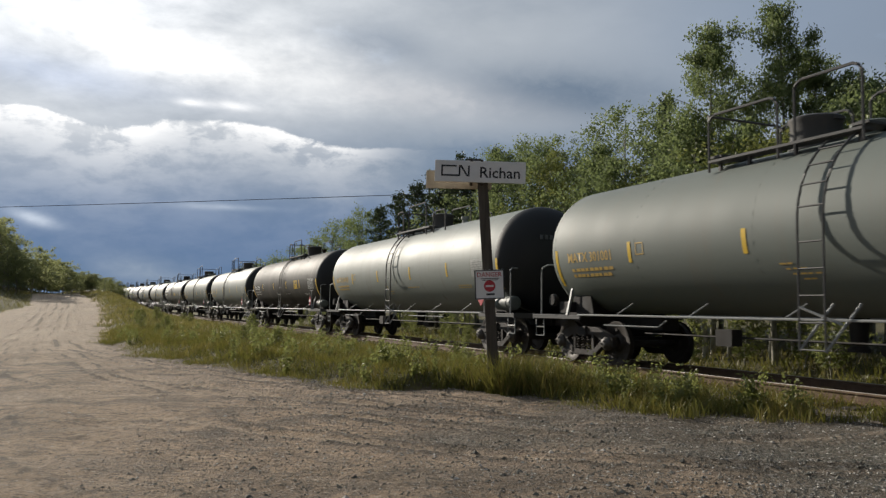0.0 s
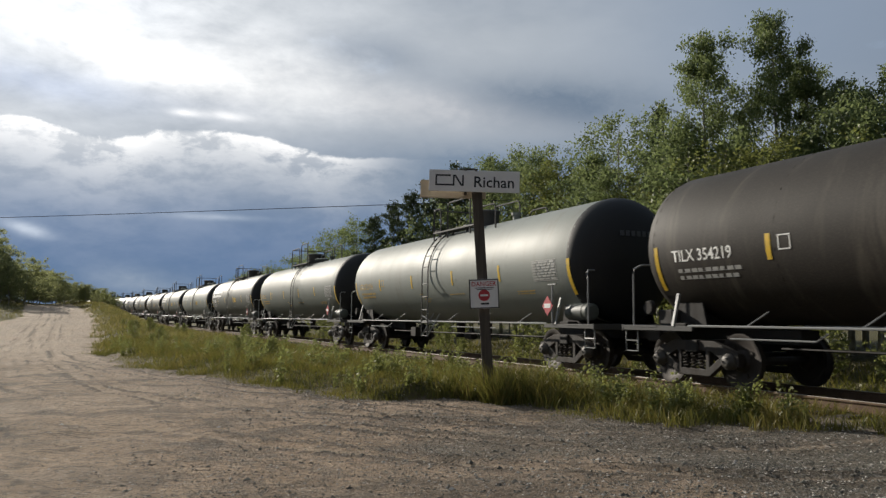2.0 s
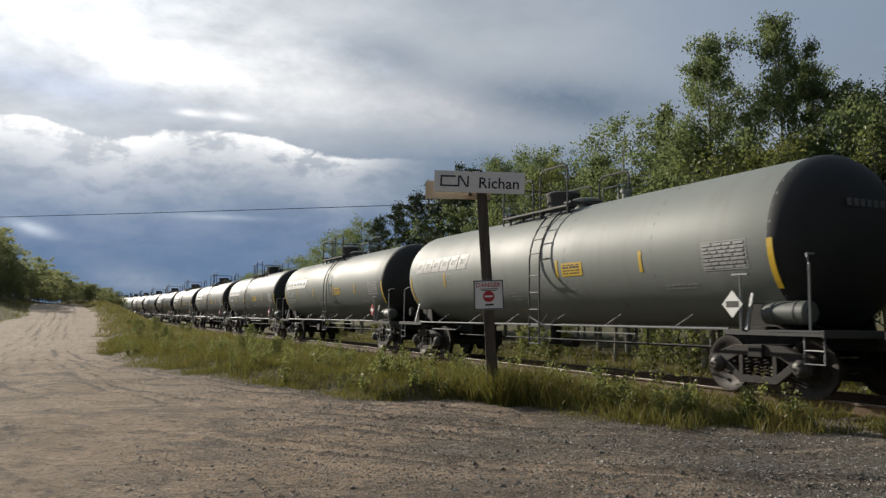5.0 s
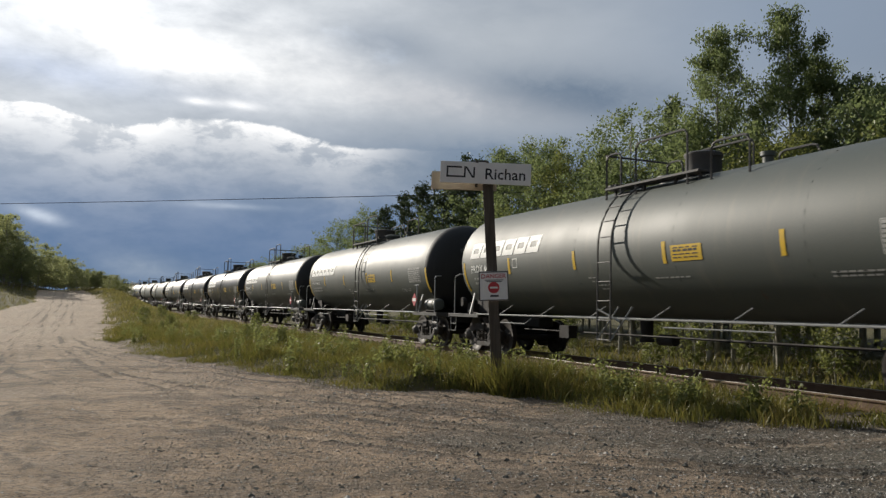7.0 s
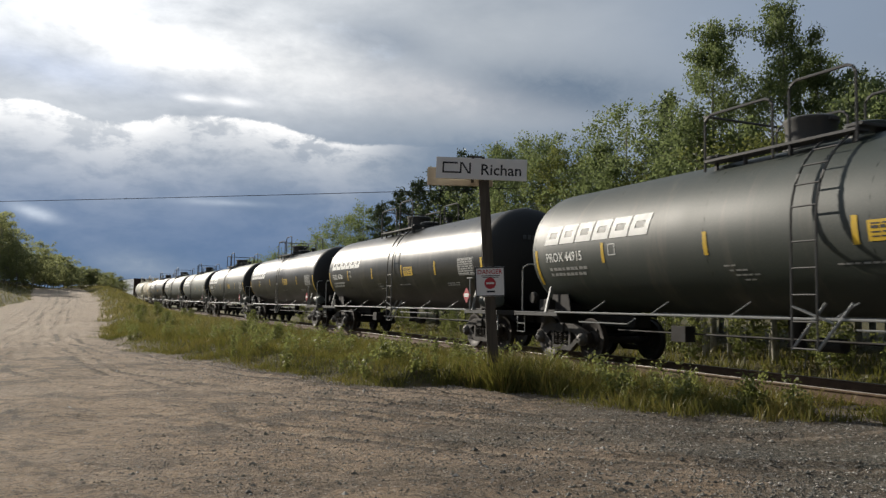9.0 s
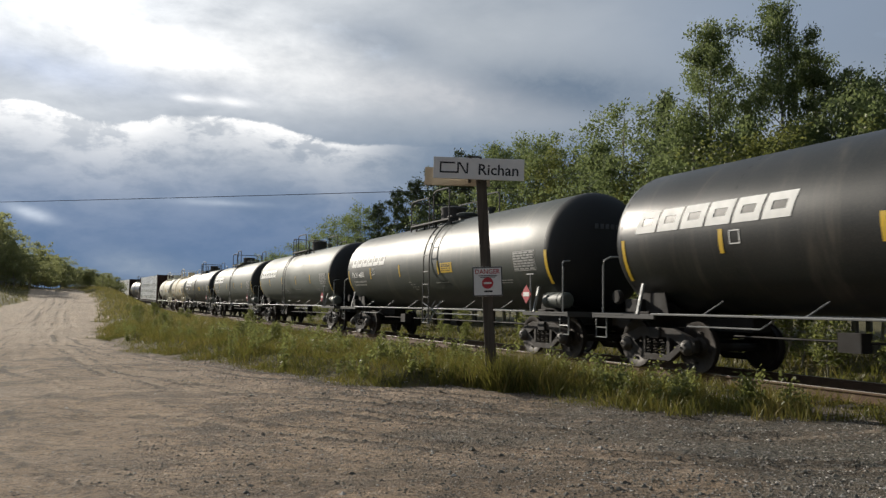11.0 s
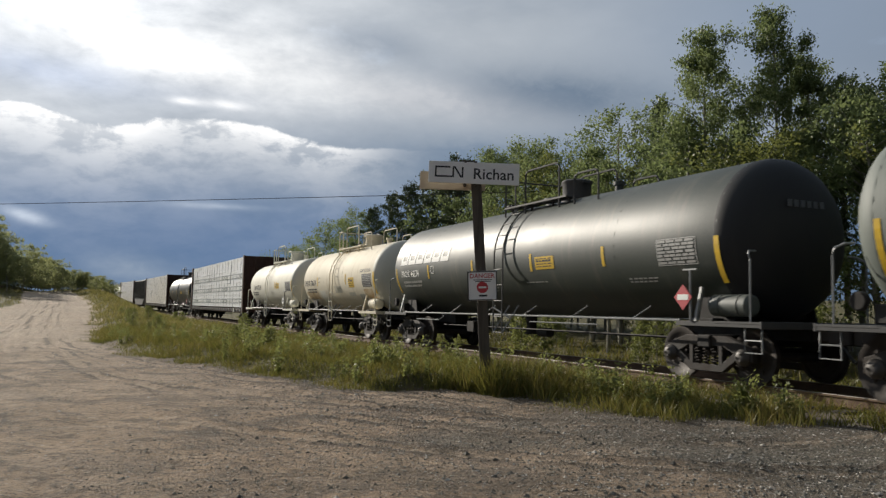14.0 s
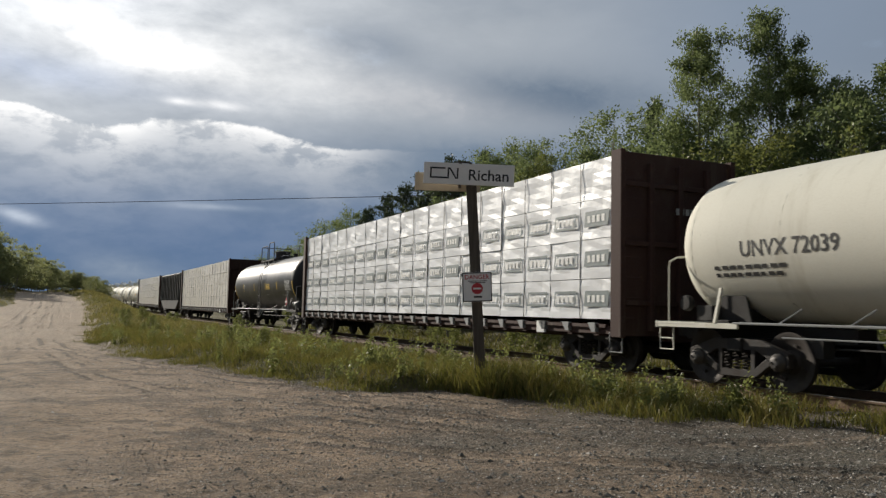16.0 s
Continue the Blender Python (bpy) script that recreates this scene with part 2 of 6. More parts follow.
M = dict(
    grey_green=paint("grey_green_paint", (0.140, 0.160, 0.143), 0.58, 0.4),
    pale=paint("pale_grey_paint", (0.235, 0.256, 0.235), 0.56, 0.38),
    brown=paint("faded_brown_paint", (0.019, 0.0155, 0.012), 0.60, 0.25),
    mid=paint("mid_grey_paint", (0.068, 0.081, 0.072), 0.55, 0.7),
    dark=paint("dark_green_grey_paint", (0.029, 0.040, 0.034), 0.50, 0.62),
    black=paint("black_paint", (0.016, 0.018, 0.018), 0.34, 0.45),
    cream=paint("cream_paint", (0.70, 0.64, 0.50), 0.68, gloss=0.25, dirt=(0.35, 0.24, 0.12), rust=0.64, streak=0.45),
    ivory=paint("ivory_paint", (0.74, 0.72, 0.62), 0.66, 0.25, dirt=(0.35, 0.30, 0.20)),
    # base a little greyer than the ivory tank, soot streaks on top
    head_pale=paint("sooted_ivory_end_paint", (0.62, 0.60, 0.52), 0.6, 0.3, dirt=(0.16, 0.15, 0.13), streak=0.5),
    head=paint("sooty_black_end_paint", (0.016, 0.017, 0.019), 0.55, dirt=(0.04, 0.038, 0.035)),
    smudge=material("grey_overpaint", (0.40, 0.39, 0.33), (0.58, 0.54, 0.43), 0.6, 0, 5, 40, 0.1, 0.9),
    stain=material("rusty_stain", (0.42, 0.27, 0.12), (0.62, 0.53, 0.36), 0.65, 0, 2.2, 20, 0.1, 1.0),
    maroon=paint("oxide_red_paint", (0.052, 0.023, 0.018), 0.7, rust=0.6),
    hopper=paint("dark_grey_paint", (0.07, 0.07, 0.07), 0.6),
    steel=material("sooty_steel", (0.016, 0.015, 0.014), (0.028, 0.022, 0.018), 0.8, 0.0, 4, 40, 0.3),
    truck=material("rusty_cast_steel", (0.026, 0.022, 0.019), (0.050, 0.035, 0.025), 0.75, 0.0, 5, 50, 0.35),
    wheel=material("worn_wheel_steel", (0.045, 0.036, 0.03), (0.025, 0.02, 0.017), 0.6, 0.3, 6, 60, 0.2),
    cap=material("grey_bearing_steel", (0.09, 0.082, 0.075), (0.05, 0.045, 0.04), 0.5, 0.3, 5, 60, 0.15),
    bar=material("galvanised_bar", (0.30, 0.31, 0.31), (0.20, 0.20, 0.20), 0.5, 0.2, 5, 60, 0.15),
    mark_white=material("white_stencil", (0.86, 0.86, 0.83), (0.74, 0.74, 0.71), 0.6, 0, 6, 80, 0.05),
    mark_dim=material("worn_white_stencil", (0.42, 0.42, 0.40), (0.25, 0.25, 0.24), 0.6, 0, 8, 80, 0.05),
    print_dim=material("dull_end_stencil", (0.10, 0.11, 0.125), (0.06, 0.065, 0.07), 0.6, 0, 8, 80, 0.05),
    mark_orange=material("faded_orange_stencil", (0.55, 0.36, 0.08), (0.40, 0.28, 0.10), 0.6, 0, 6, 80, 0.05),
    mark_black=material("black_stencil", (0.03, 0.03, 0.03), (0.06, 0.055, 0.05), 0.6, 0, 6, 80, 0.05),
    yellow=material("yellow_reflective_tape", (0.72, 0.47, 0.03), (0.55, 0.36, 0.04), 0.45, 0, 8, 80, 0.05),
    red=material("red_sign_paint", (0.48, 0.035, 0.05), (0.36, 0.05, 0.06), 0.5, 0, 8, 80, 0.05),
    sign=material("white_sign_enamel", (0.80, 0.81, 0.82), (0.70, 0.71, 0.72), 0.45, 0, 4, 70, 0.06),
    sign_ink=material("dark_sign_ink", (0.018, 0.022, 0.03), (0.03, 0.03, 0.035), 0.5, 0, 6, 60, 0.05),
    post=material("weathered_post_wood", (0.095, 0.082, 0.068), (0.05, 0.043, 0.036), 0.85, 0, 2, 30, 0.6, 0.8, stretch=(6, 6, 0.5)),
    # rear sign board, the sun's cream tint is put into its colour
    box=material("tan_lamp_housing", (0.50, 0.42, 0.30), (0.40, 0.33, 0.24), 0.55, 0, 4, 60, 0.1),
    wrap=material("white_lumber_wrap", (0.92, 0.93, 0.93), (0.84, 0.85, 0.86), 0.34, 0, 2.2, 3.2, 0.28, 0.3, dist=0.05, spec=1.0, vary=0.04),
    wrap_tan=material("cream_lumber_wrap", (0.86, 0.82, 0.75), (0.77, 0.73, 0.65), 0.34, 0, 2.2, 3.2, 0.28, 0.5, dist=0.05, spec=0.8, vary=0.05),
    logo=material("faded_teal_print", (0.16, 0.20, 0.20), (0.28, 0.31, 0.31), 0.5, 0, 7, 30, 0.2),
    strap=material("black_strap", (0.02, 0.02, 0.02), None, 0.5, 0, 5, 50, 0.1),
    rail=material("rail_steel", (0.14, 0.085, 0.05), (0.09, 0.055, 0.035), 0.7, 0.2, 5, 50, 0.3),
    railtop=material("polished_rail_head", (0.24, 0.21, 0.18), (0.15, 0.13, 0.11), 0.5, 0.3, 3, 60, 0.05),
    tie=material("creosoted_tie", (0.060, 0.050, 0.040), (0.10, 0.085, 0.07), 0.9, 0, 3, 30, 0.5, 0.8, stretch=(0.5, 5, 5), vary=0.2),
    cable=material("black_cable", (0.015, 0.015, 0.016), None, 0.6, 0, 3, 40, 0.1),
    bark=material("pale_poplar_bark", (0.36, 0.34, 0.28), (0.13, 0.12, 0.10), 0.85, 0, 3, 20, 0.5, 0.9, stretch=(3, 3, 1.2)),
    bark_dark=material("dark_conifer_bark", (0.09, 0.07, 0.055), (0.05, 0.04, 0.035), 0.9, 0, 3, 20, 0.6, 0.9, stretch=(4, 4, 0.8)),
)


def leaf_material(name, base, other, trans=0.45, patch=0.5, shine=0.06, straw=None):
    m = bpy.data.materials.new(name)
    m.use_nodes = True
    k = Nodes(m.node_tree)
    m.node_tree.nodes.clear()
    geo = k.n("ShaderNodeNewGeometry").outputs["Random Per Island"]
    info = k.n("ShaderNodeObjectInfo").outputs["Random"]
    co = k.n("ShaderNodeTexCoord").outputs["Object"]
    col = k.mix(k.ramp(geo, 0.1, 0.95), base, other)
    col = k.mix(k.math("MULTIPLY", k.ramp(k.noise(co, patch, 3), 0.42, 0.66), 0.6), col, tuple(c * 0.55 for c in base))
    col = k.mix(k.math("MULTIPLY", info, 0.35), col, other)
    if straw:
        dry = k.math("ADD", k.noise(co, patch * 1.7, 5, 0.65), k.math("MULTIPLY", k.math("SUBTRACT", geo, 0.5), 0.25))
        col = k.mix(k.math("MULTIPLY", k.ramp(dry, 0.48, 0.62), 0.75), col, straw)
    d, t, g, s = k.n("ShaderNodeBsdfDiffuse"), k.n("ShaderNodeBsdfTranslucent"), k.n("ShaderNodeBsdfGlossy"), k.n("ShaderNodeMixShader")
    s2 = k.n("ShaderNodeMixShader")
    k.link(col, d.inputs[0])
    k.link(k.mix(0.5, col, tuple(min(c * 1.6, 1) for c in other)), t.inputs[0])
    g.inputs["Roughness"].default_value = 0.45
    s.inputs[0].default_value, s2.inputs[0].default_value = trans, shine
    k.link(d.outputs[0], s.inputs[1]), k.link(t.outputs[0], s.inputs[2])
    k.link(s.outputs[0], s2.inputs[1]), k.link(g.outputs[0], s2.inputs[2])
    o = k.n("ShaderNodeOutputMaterial")
    k.link(s2.outputs[0], o.inputs[0])
    return m


M["leaf_poplar"] = leaf_material("poplar_leaves", (0.088, 0.130, 0.043), (0.205, 0.245, 0.100), 0.45, shine=0.025)
M["leaf_yellow"] = leaf_material("yellowing_leaves", (0.095, 0.130, 0.034), (0.19, 0.20, 0.058), shine=0.03)
M["leaf_dark"] = leaf_material("dark_needles", (0.038, 0.060, 0.024), (0.075, 0.10, 0.04), 0.2)
M["leaf_shrub"] = leaf_material("shrub_leaves", (0.10, 0.135, 0.040), (0.19, 0.20, 0.065), 0.55, shine=0.03)
# shrub leaves paled to carry the haze over the distant tree line
M["leaf_lane"] = leaf_material("pale_willow_leaves", (0.17, 0.21, 0.095), (0.28, 0.29, 0.13), 0.55, shine=0.03)
M["grass"] = leaf_material("rough_grass", (0.078, 0.098, 0.017), (0.175, 0.165, 0.038), 0.35, 0.45, 0.03, (0.27, 0.20, 0.062))
M["grass_far"] = leaf_material("far_grass", (0.10, 0.11, 0.028), (0.22, 0.20, 0.06), 0.35, 0.14, 0.03, (0.33, 0.26, 0.10))


def ground_material():
    m = bpy.data.materials.new("gravel_and_sand_ground")
    m.use_nodes = True
    k = Nodes(m.node_tree)
    b = m.node_tree.nodes["Principled BSDF"]
    co = k.n("ShaderNodeTexCoord").outputs["Object"]
    sep = k.n("ShaderNodeSeparateXYZ")
    k.link(co, sep.inputs[0])
    x, y, _ = sep.outputs
    at = k.n("ShaderNodeAttribute")
    at.attribute_name = "verge"
    verge = at.outputs["Fac"]
    big, mid = k.noise(co, 0.22, 5, 0.6), k.noise(k.scaled(co, (1.0, 0.35, 1.0)), 0.9, 6, 0.6, 0.4)
    fine, grit = k.noise(co, 9.0, 6, 0.65), k.noise(co, 55.0, 4, 0.7)
    sand = k.mix(k.ramp(mid, 0.35, 0.68), (0.56, 0.395, 0.255), (0.38, 0.265, 0.168))
    gravel = k.mix(k.ramp(mid, 0.35, 0.65), (0.098, 0.104, 0.092), (0.172, 0.170, 0.140))
    d_big = k.math("SUBTRACT", big, 0.5)
    # greyer crushed stone close to the tracks, sand up the lane
    side = k.math("ADD", k.math("MULTIPLY", x, 0.12), k.math("MULTIPLY", k.math("SUBTRACT", big, 0.5), 2.4))
    near = k.ramp(y, 8.0, 12.5, 1.0, 0.0)
    f = k.ramp(k.math("ADD", side, k.math("MULTIPLY", near, 0.9)), 0.95, 1.75)
    col = k.mix(f, sand, gravel)
    damp = k.ramp(k.noise(k.scaled(co, (0.35, 0.6, 1.0)), 1.0, 4), 0.47, 0.60)
    col = k.mix(k.math("MULTIPLY", k.math("MULTIPLY", damp, f), 0.8), col, (0.062, 0.066, 0.066))
    # pressed and heaped wheel tracks, scuffs, grit at several sizes
    ra = k.n("ShaderNodeAttribute")
    ra.attribute_name = "rut"
    worn = k.math("MULTIPLY", ra.outputs["Fac"], k.ramp(y, 22.0, 45.0, 1.0, 0.5))
    crumb = k.noise(co, 2.6, 9, 0.72, 0.3)
    lane = k.ramp(y, 20.0, 45.0)
    pale_sand = k.mix(lane, (0.50, 0.38, 0.27), (0.62, 0.47, 0.34))
    col = k.mix(k.math("MULTIPLY", k.ramp(k.math("MULTIPLY", worn, -1.0), 0.05, 0.7), 0.55), col, pale_sand)
    col = k.mix(k.math("MULTIPLY", k.ramp(k.math("ADD", worn, k.math("MULTIPLY", k.math("SUBTRACT", crumb, 0.5), 1.6)), 0.12, 0.55), 0.85), col, (0.14, 0.105, 0.075))
    scuff = k.noise(k.scaled(k.turned(co, 50), (0.8, 1.4, 1.0)), 0.8, 9, 0.7, 0.4)
    col = k.mix(k.math("MULTIPLY", k.ramp(scuff, 0.49, 0.58), k.ramp(lane, 0.0, 1.0, 0.70, 0.3)), col, (0.175, 0.130, 0.090))
    streak = k.noise(k.scaled(k.turned(co, 14), (1.0, 2.4, 1.0)), 1.5, 8, 0.7, 0.5)
    col = k.mix(k.math("MULTIPLY", k.ramp(streak, 0.52, 0.59), 0.6), col, (0.145, 0.108, 0.074))
    col = k.mix(k.math("MULTIPLY", k.ramp(streak, 0.36, 0.46, 1.0, 0.0), k.ramp(f, 0.0, 1.0, 0.6, 0.25)), col, (0.50, 0.39, 0.285))
    col = k.mix(k.math("MULTIPLY", lane, 0.6), col, (0.74, 0.60, 0.46))
    bare = k.ramp(k.noise(k.scaled(co, (0.16, 0.42, 1.0)), 1.0, 5, 0.6, 0.6), 0.46, 0.62)
    col = k.mix(k.math("MULTIPLY", k.math("MULTIPLY", bare, k.ramp(f, 0.0, 1.0, 1.0, 0.35)), 0.55), col, (0.56, 0.42, 0.30))
    wet = k.ramp(k.noise(k.scaled(co, (0.22, 0.55, 1.0)), 1.7, 6, 0.65, 0.5), 0.52, 0.66)
    col = k.mix(k.math("MULTIPLY", wet, k.ramp(lane, 0.0, 1.0, 0.75, 0.25)), col, (0.165, 0.125, 0.09))
    clod = k.noise(co, 11.0, 7, 0.78)
    col = k.mix(k.math("MULTIPLY", k.math("MULTIPLY", k.ramp(clod, 0.51, 0.57), k.ramp(f, 0.0, 1.0, 0.8, 1.0)), 0.8), col, (0.085, 0.070, 0.056))
    col = k.mix(k.math("MULTIPLY", k.math("MULTIPLY", k.ramp(grit, 0.50, 0.60), k.ramp(f, 0.0, 1.0, 0.6, 1.0)), 0.7), col, (0.053, 0.055, 0.046))
    col = k.mix(k.ramp(k.noise(co, 24.0, 4, 0.7), 0.58, 0.65, 0.0, 0.8), col, (0.52, 0.45, 0.38))
    col = k.mix(k.math("MULTIPLY", k.ramp(k.math("ADD", worn, k.math("MULTIPLY", k.math("SUBTRACT", crumb, 0.5), 1.2)), 0.25, 0.6), 0.6), col, (0.095, 0.072, 0.052))
    col = k.mix(k.math("MULTIPLY", k.ramp(k.math("MULTIPLY", worn, -1.0), 0.25, 0.8), 0.4), col, (0.52, 0.395, 0.28))
    # single pebbles, each with its own shade
    vor = k.n("ShaderNodeTexVoronoi")
    warp = k.n("ShaderNodeVectorMath", operation="MULTIPLY_ADD")
    wn = k.n("ShaderNodeTexNoise")
    k.link(co, wn.inputs["Vector"])
    wn.inputs["Scale"].default_value = 7.0
    k.link(wn.outputs["Color"], warp.inputs[0])
    warp.inputs[1].default_value = (0.12, 0.12, 0.12)
    k.link(co, warp.inputs[2])
    k.link(warp.outputs[0], vor.inputs["Vector"])
    vor.inputs["Scale"].default_value = 58.0
    cell = k.n("ShaderNodeSeparateColor")
    k.link(vor.outputs["Color"], cell.inputs[0])
    vor2 = k.n("ShaderNodeTexVoronoi")
    k.link(warp.outputs[0], vor2.inputs["Vector"])
    vor2.inputs["Scale"].default_value = 24.0
    cell2 = k.n("ShaderNodeSeparateColor")
    k.link(vor2.outputs["Color"], cell2.inputs[0])
    peb = k.mix(k.ramp(cell.outputs[0], 0.1, 0.9), (0.035, 0.033, 0.028), (0.27, 0.235, 0.185))
    peb = k.mix(k.ramp(cell2.outputs[1], 0.90, 0.96), peb, (0.50, 0.46, 0.41))
    col = k.mix(k.ramp(f, 0.0, 1.0, 0.14, 0.45), col, peb)
    trodden = k.math("MULTIPLY", k.ramp(k.math("ADD", verge, k.math("MULTIPLY", k.math("SUBTRACT", crumb, 0.5), 0.5)), 0.0, 0.22), k.ramp(y, 25.0, 60.0, 0.75, 0.0))
    col = k.mix(trodden, col, (0.125, 0.10, 0.072))
    soil = k.mix(k.ramp(fine, 0.35, 0.65), (0.075, 0.078, 0.030), (0.15, 0.122, 0.058))
    edge = k.ramp(k.math("ADD", verge, k.math("MULTIPLY", k.math("SUBTRACT", fine, 0.5), 1.3)), 0.3, 0.75)
    col = k.mix(edge, col, soil)
    k.link(col, b.inputs["Base Color"])
    b.inputs["Roughness"].default_value = 0.93
    b.inputs["Specular IOR Level"].default_value = 0.25
    bp = k.n("ShaderNodeBump")
    bp.inputs["Strength"].default_value, bp.inputs["Distance"].default_value = 1.0, 0.07
    k.link(k.math("ADD", k.math("ADD", k.math("MULTIPLY", fine, 0.8), k.math("MULTIPLY", clod, 0.9)), k.math("MULTIPLY", grit, 0.5)), bp.inputs["Height"])
    k.link(bp.outputs[0], b.inputs["Normal"])
    return m


M["ground"] = ground_material()


def stone_material():
    m = bpy.data.materials.new("loose_gravel")
    m.use_nodes = True
    k = Nodes(m.node_tree)
    b = m.node_tree.nodes["Principled BSDF"]
    r = k.n("ShaderNodeNewGeometry").outputs["Random Per Island"]
    col = k.mix(k.ramp(r, 0.0, 0.7), (0.076, 0.074, 0.062), (0.25, 0.232, 0.185))
    col = k.mix(k.ramp(r, 0.72, 0.92), col, (0.64, 0.59, 0.52))
    col = k.mix(k.math("MULTIPLY", k.noise(k.n("ShaderNodeTexCoord").outputs["Object"], 60.0, 3), 0.4), col, (0.12, 0.11, 0.10))
    k.link(col, b.inputs["Base Color"])
    b.inputs["Roughness"].default_value = 0.85
    return m


M["stone"] = stone_material()
M["ballast"] = material("ballast_stone", (0.23, 0.19, 0.155), (0.12, 0.10, 0.085), 0.9, 0, 1.5, 28, 1.0, 0.8, dist=0.03)


# ---- mesh helpers ----
class Build:
    """Collects faces of simple solids for one mesh."""

    def __init__(self):
        self.v, self.f = [], []

    def add(self, vs, fs):
        n = len(self.v)
        self.v += [tuple(p) for p in vs]
        self.f += [tuple(i + n for i in q) for q in fs]
        return self

    def box(self, c, s, turn=None):
        r = Euler([radians(a) for a in turn]).to_matrix() if turn else Matrix.Identity(3)
        c = Vector(c)
        vs = [c + r @ Vector((s[0] * i / 2, s[1] * j / 2, s[2] * k / 2)) for i in (-1, 1) for j in (-1, 1) for k in (-1, 1)]
        return self.add(vs, [(0, 1, 3, 2), (4, 6, 7, 5), (0, 4, 5, 1), (2, 3, 7, 6), (0, 2, 6, 4), (1, 5, 7, 3)])

    def tube(self, pts, r, seg=6, r2=None):
        pts = [Vector(p) for p in pts]
        n, vs, fs = len(pts), [], []
        for i, p in enumerate(pts):
            d = (pts[min(i + 1, n - 1)] - pts[max(i - 1, 0)]).normalized()
            a = d.cross(Vector((0.31, 0.17, 0.93)) if abs(d.z) < 0.9 else Vector((1, 0.2, 0))).normalized()
            b = d.cross(a)
            rr = r if r2 is None else r + (r2 - r) * i / max(n - 1, 1)
            vs += [p + (a * math.cos(6.28319 * k / seg) + b * math.sin(6.28319 * k / seg)) * rr for k in range(seg)]
        for i in range(n - 1):
            for k in range(seg):
                fs.append((i * seg + k, i * seg + (k + 1) % seg, (i + 1) * seg + (k + 1) % seg, (i + 1) * seg + k))
        fs += [tuple(range(seg))[::-1], tuple((n - 1) * seg + k for k in range(seg))]
        return self.add(vs, fs)

    def lathe(self, prof, c, axis="y", seg=32):
        """prof: (along, radius) pairs turned about an axis through c."""
        vs, fs = [], []
        for a, r in prof:
            for k in range(seg):
                u, w = math.cos(6.283185 * k / seg) * r, math.sin(6.283185 * k / seg) * r
                o = {"x": (a, u, w), "y": (u, a, w), "z": (u, w, a)}[axis]
                vs.append((c[0] + o[0], c[1] + o[1], c[2] + o[2]))
        for i in range(len(prof) - 1):
            for k in range(seg):
                fs.append((i * seg + k, i * seg + (k + 1) % seg, (i + 1) * seg + (k + 1) % seg, (i + 1) * seg + k))
        fs += [tuple(range(seg))[::-1], tuple((len(prof) - 1) * seg + k for k in range(seg))]
        return self.add(vs, fs)

    def prism(self, outline, x0, x1):
        """An outline in y and z, drawn out along x."""
        n = len(outline)
        vs = [(x0, y, z) for y, z in outline] + [(x1, y, z) for y, z in outline]
        fs = [tuple(range(n)), tuple(range(2 * n - 1, n - 1, -1))] + [(i, n + i, n + (i + 1) % n, (i + 1) % n) for i in range(n)]
        return self.add(vs, fs)

    def mesh(self, name, mat, bevel=0.0, smooth=None):
        me = bpy.data.meshes.new(name)
        me.from_pydata(self.v, [], self.f)
        bm = bmesh.new()
        bm.from_mesh(me)
        bmesh.ops.recalc_face_normals(bm, faces=bm.faces)
        if bevel:
            es = [e for e in bm.edges if len(e.link_faces) == 2 and e.calc_face_angle(0) > 0.9]
            bmesh.ops.bevel(bm, geom=es, offset=bevel, segments=1, affect="EDGES", profile=0.7)
        if smooth is not None:
            for f in bm.faces:
                f.smooth = True
            for e in bm.edges:
                if len(e.link_faces) != 2 or e.calc_face_angle(0) > smooth:
                    e.smooth = False
        bm.to_mesh(me)
        bm.free()
        me.materials.append(mat)
        return me


def part(name, build, mat, parent, label="", bevel=0.0, smooth=0.6, at=None):
    me = build if isinstance(build, bpy.types.Mesh) else build.mesh(name, mat, bevel, smooth)
    ob = new(name, me)
    ob.parent = parent
    if at is not None:
        ob.matrix_basis = at
    return tagged(ob, label) if label else ob


def thing(name, m, label, category, group=""):
    ob = new(name)
    ob.empty_display_size = 0.2
    ob.matrix_basis = m
    return tagged(ob, label, category, group)


def letters(text, size, mat, squeeze=1.0):
    """Flat lettering as a mesh in x (along) and y (up)."""
    cu = bpy.data.curves.new("lettering", "FONT")
    cu.body, cu.size, cu.resolution_u = text, size, 2
    cu.align_x = "LEFT"
    cu.offset = size * 0.012
    ob = bpy.data.objects.new("lettering", cu)
    scene.collection.objects.link(ob)
    bpy.context.view_layer.update()
    me = bpy.data.meshes.new_from_object(ob.evaluated_get(bpy.context.evaluated_depsgraph_get()))
    bpy.data.objects.remove(ob)
    me.materials.clear()
    me.materials.append(mat)
    for v in me.vertices:
        v.co.x *= squeeze
    return me


def smooth01(a, b, x):
    t = min(max((x - a) / (b - a), 0.0), 1.0)
    return t * t * (3 - 2 * t)


# ---- the line of the track and the lie of the land ----
def track_x(y):
    d = max(y - 20, 0.0)
    return TRACK_X - (0.00016 * d * d if d < 200 else 6.4 + 0.064 * (min(d, 500) - 200))


def track_z(y):
    d = max(y - 45, 0.0)
    return 0.00005 * d * d if d < 110 else 0.605 + 0.011 * (min(d, 400) - 110)


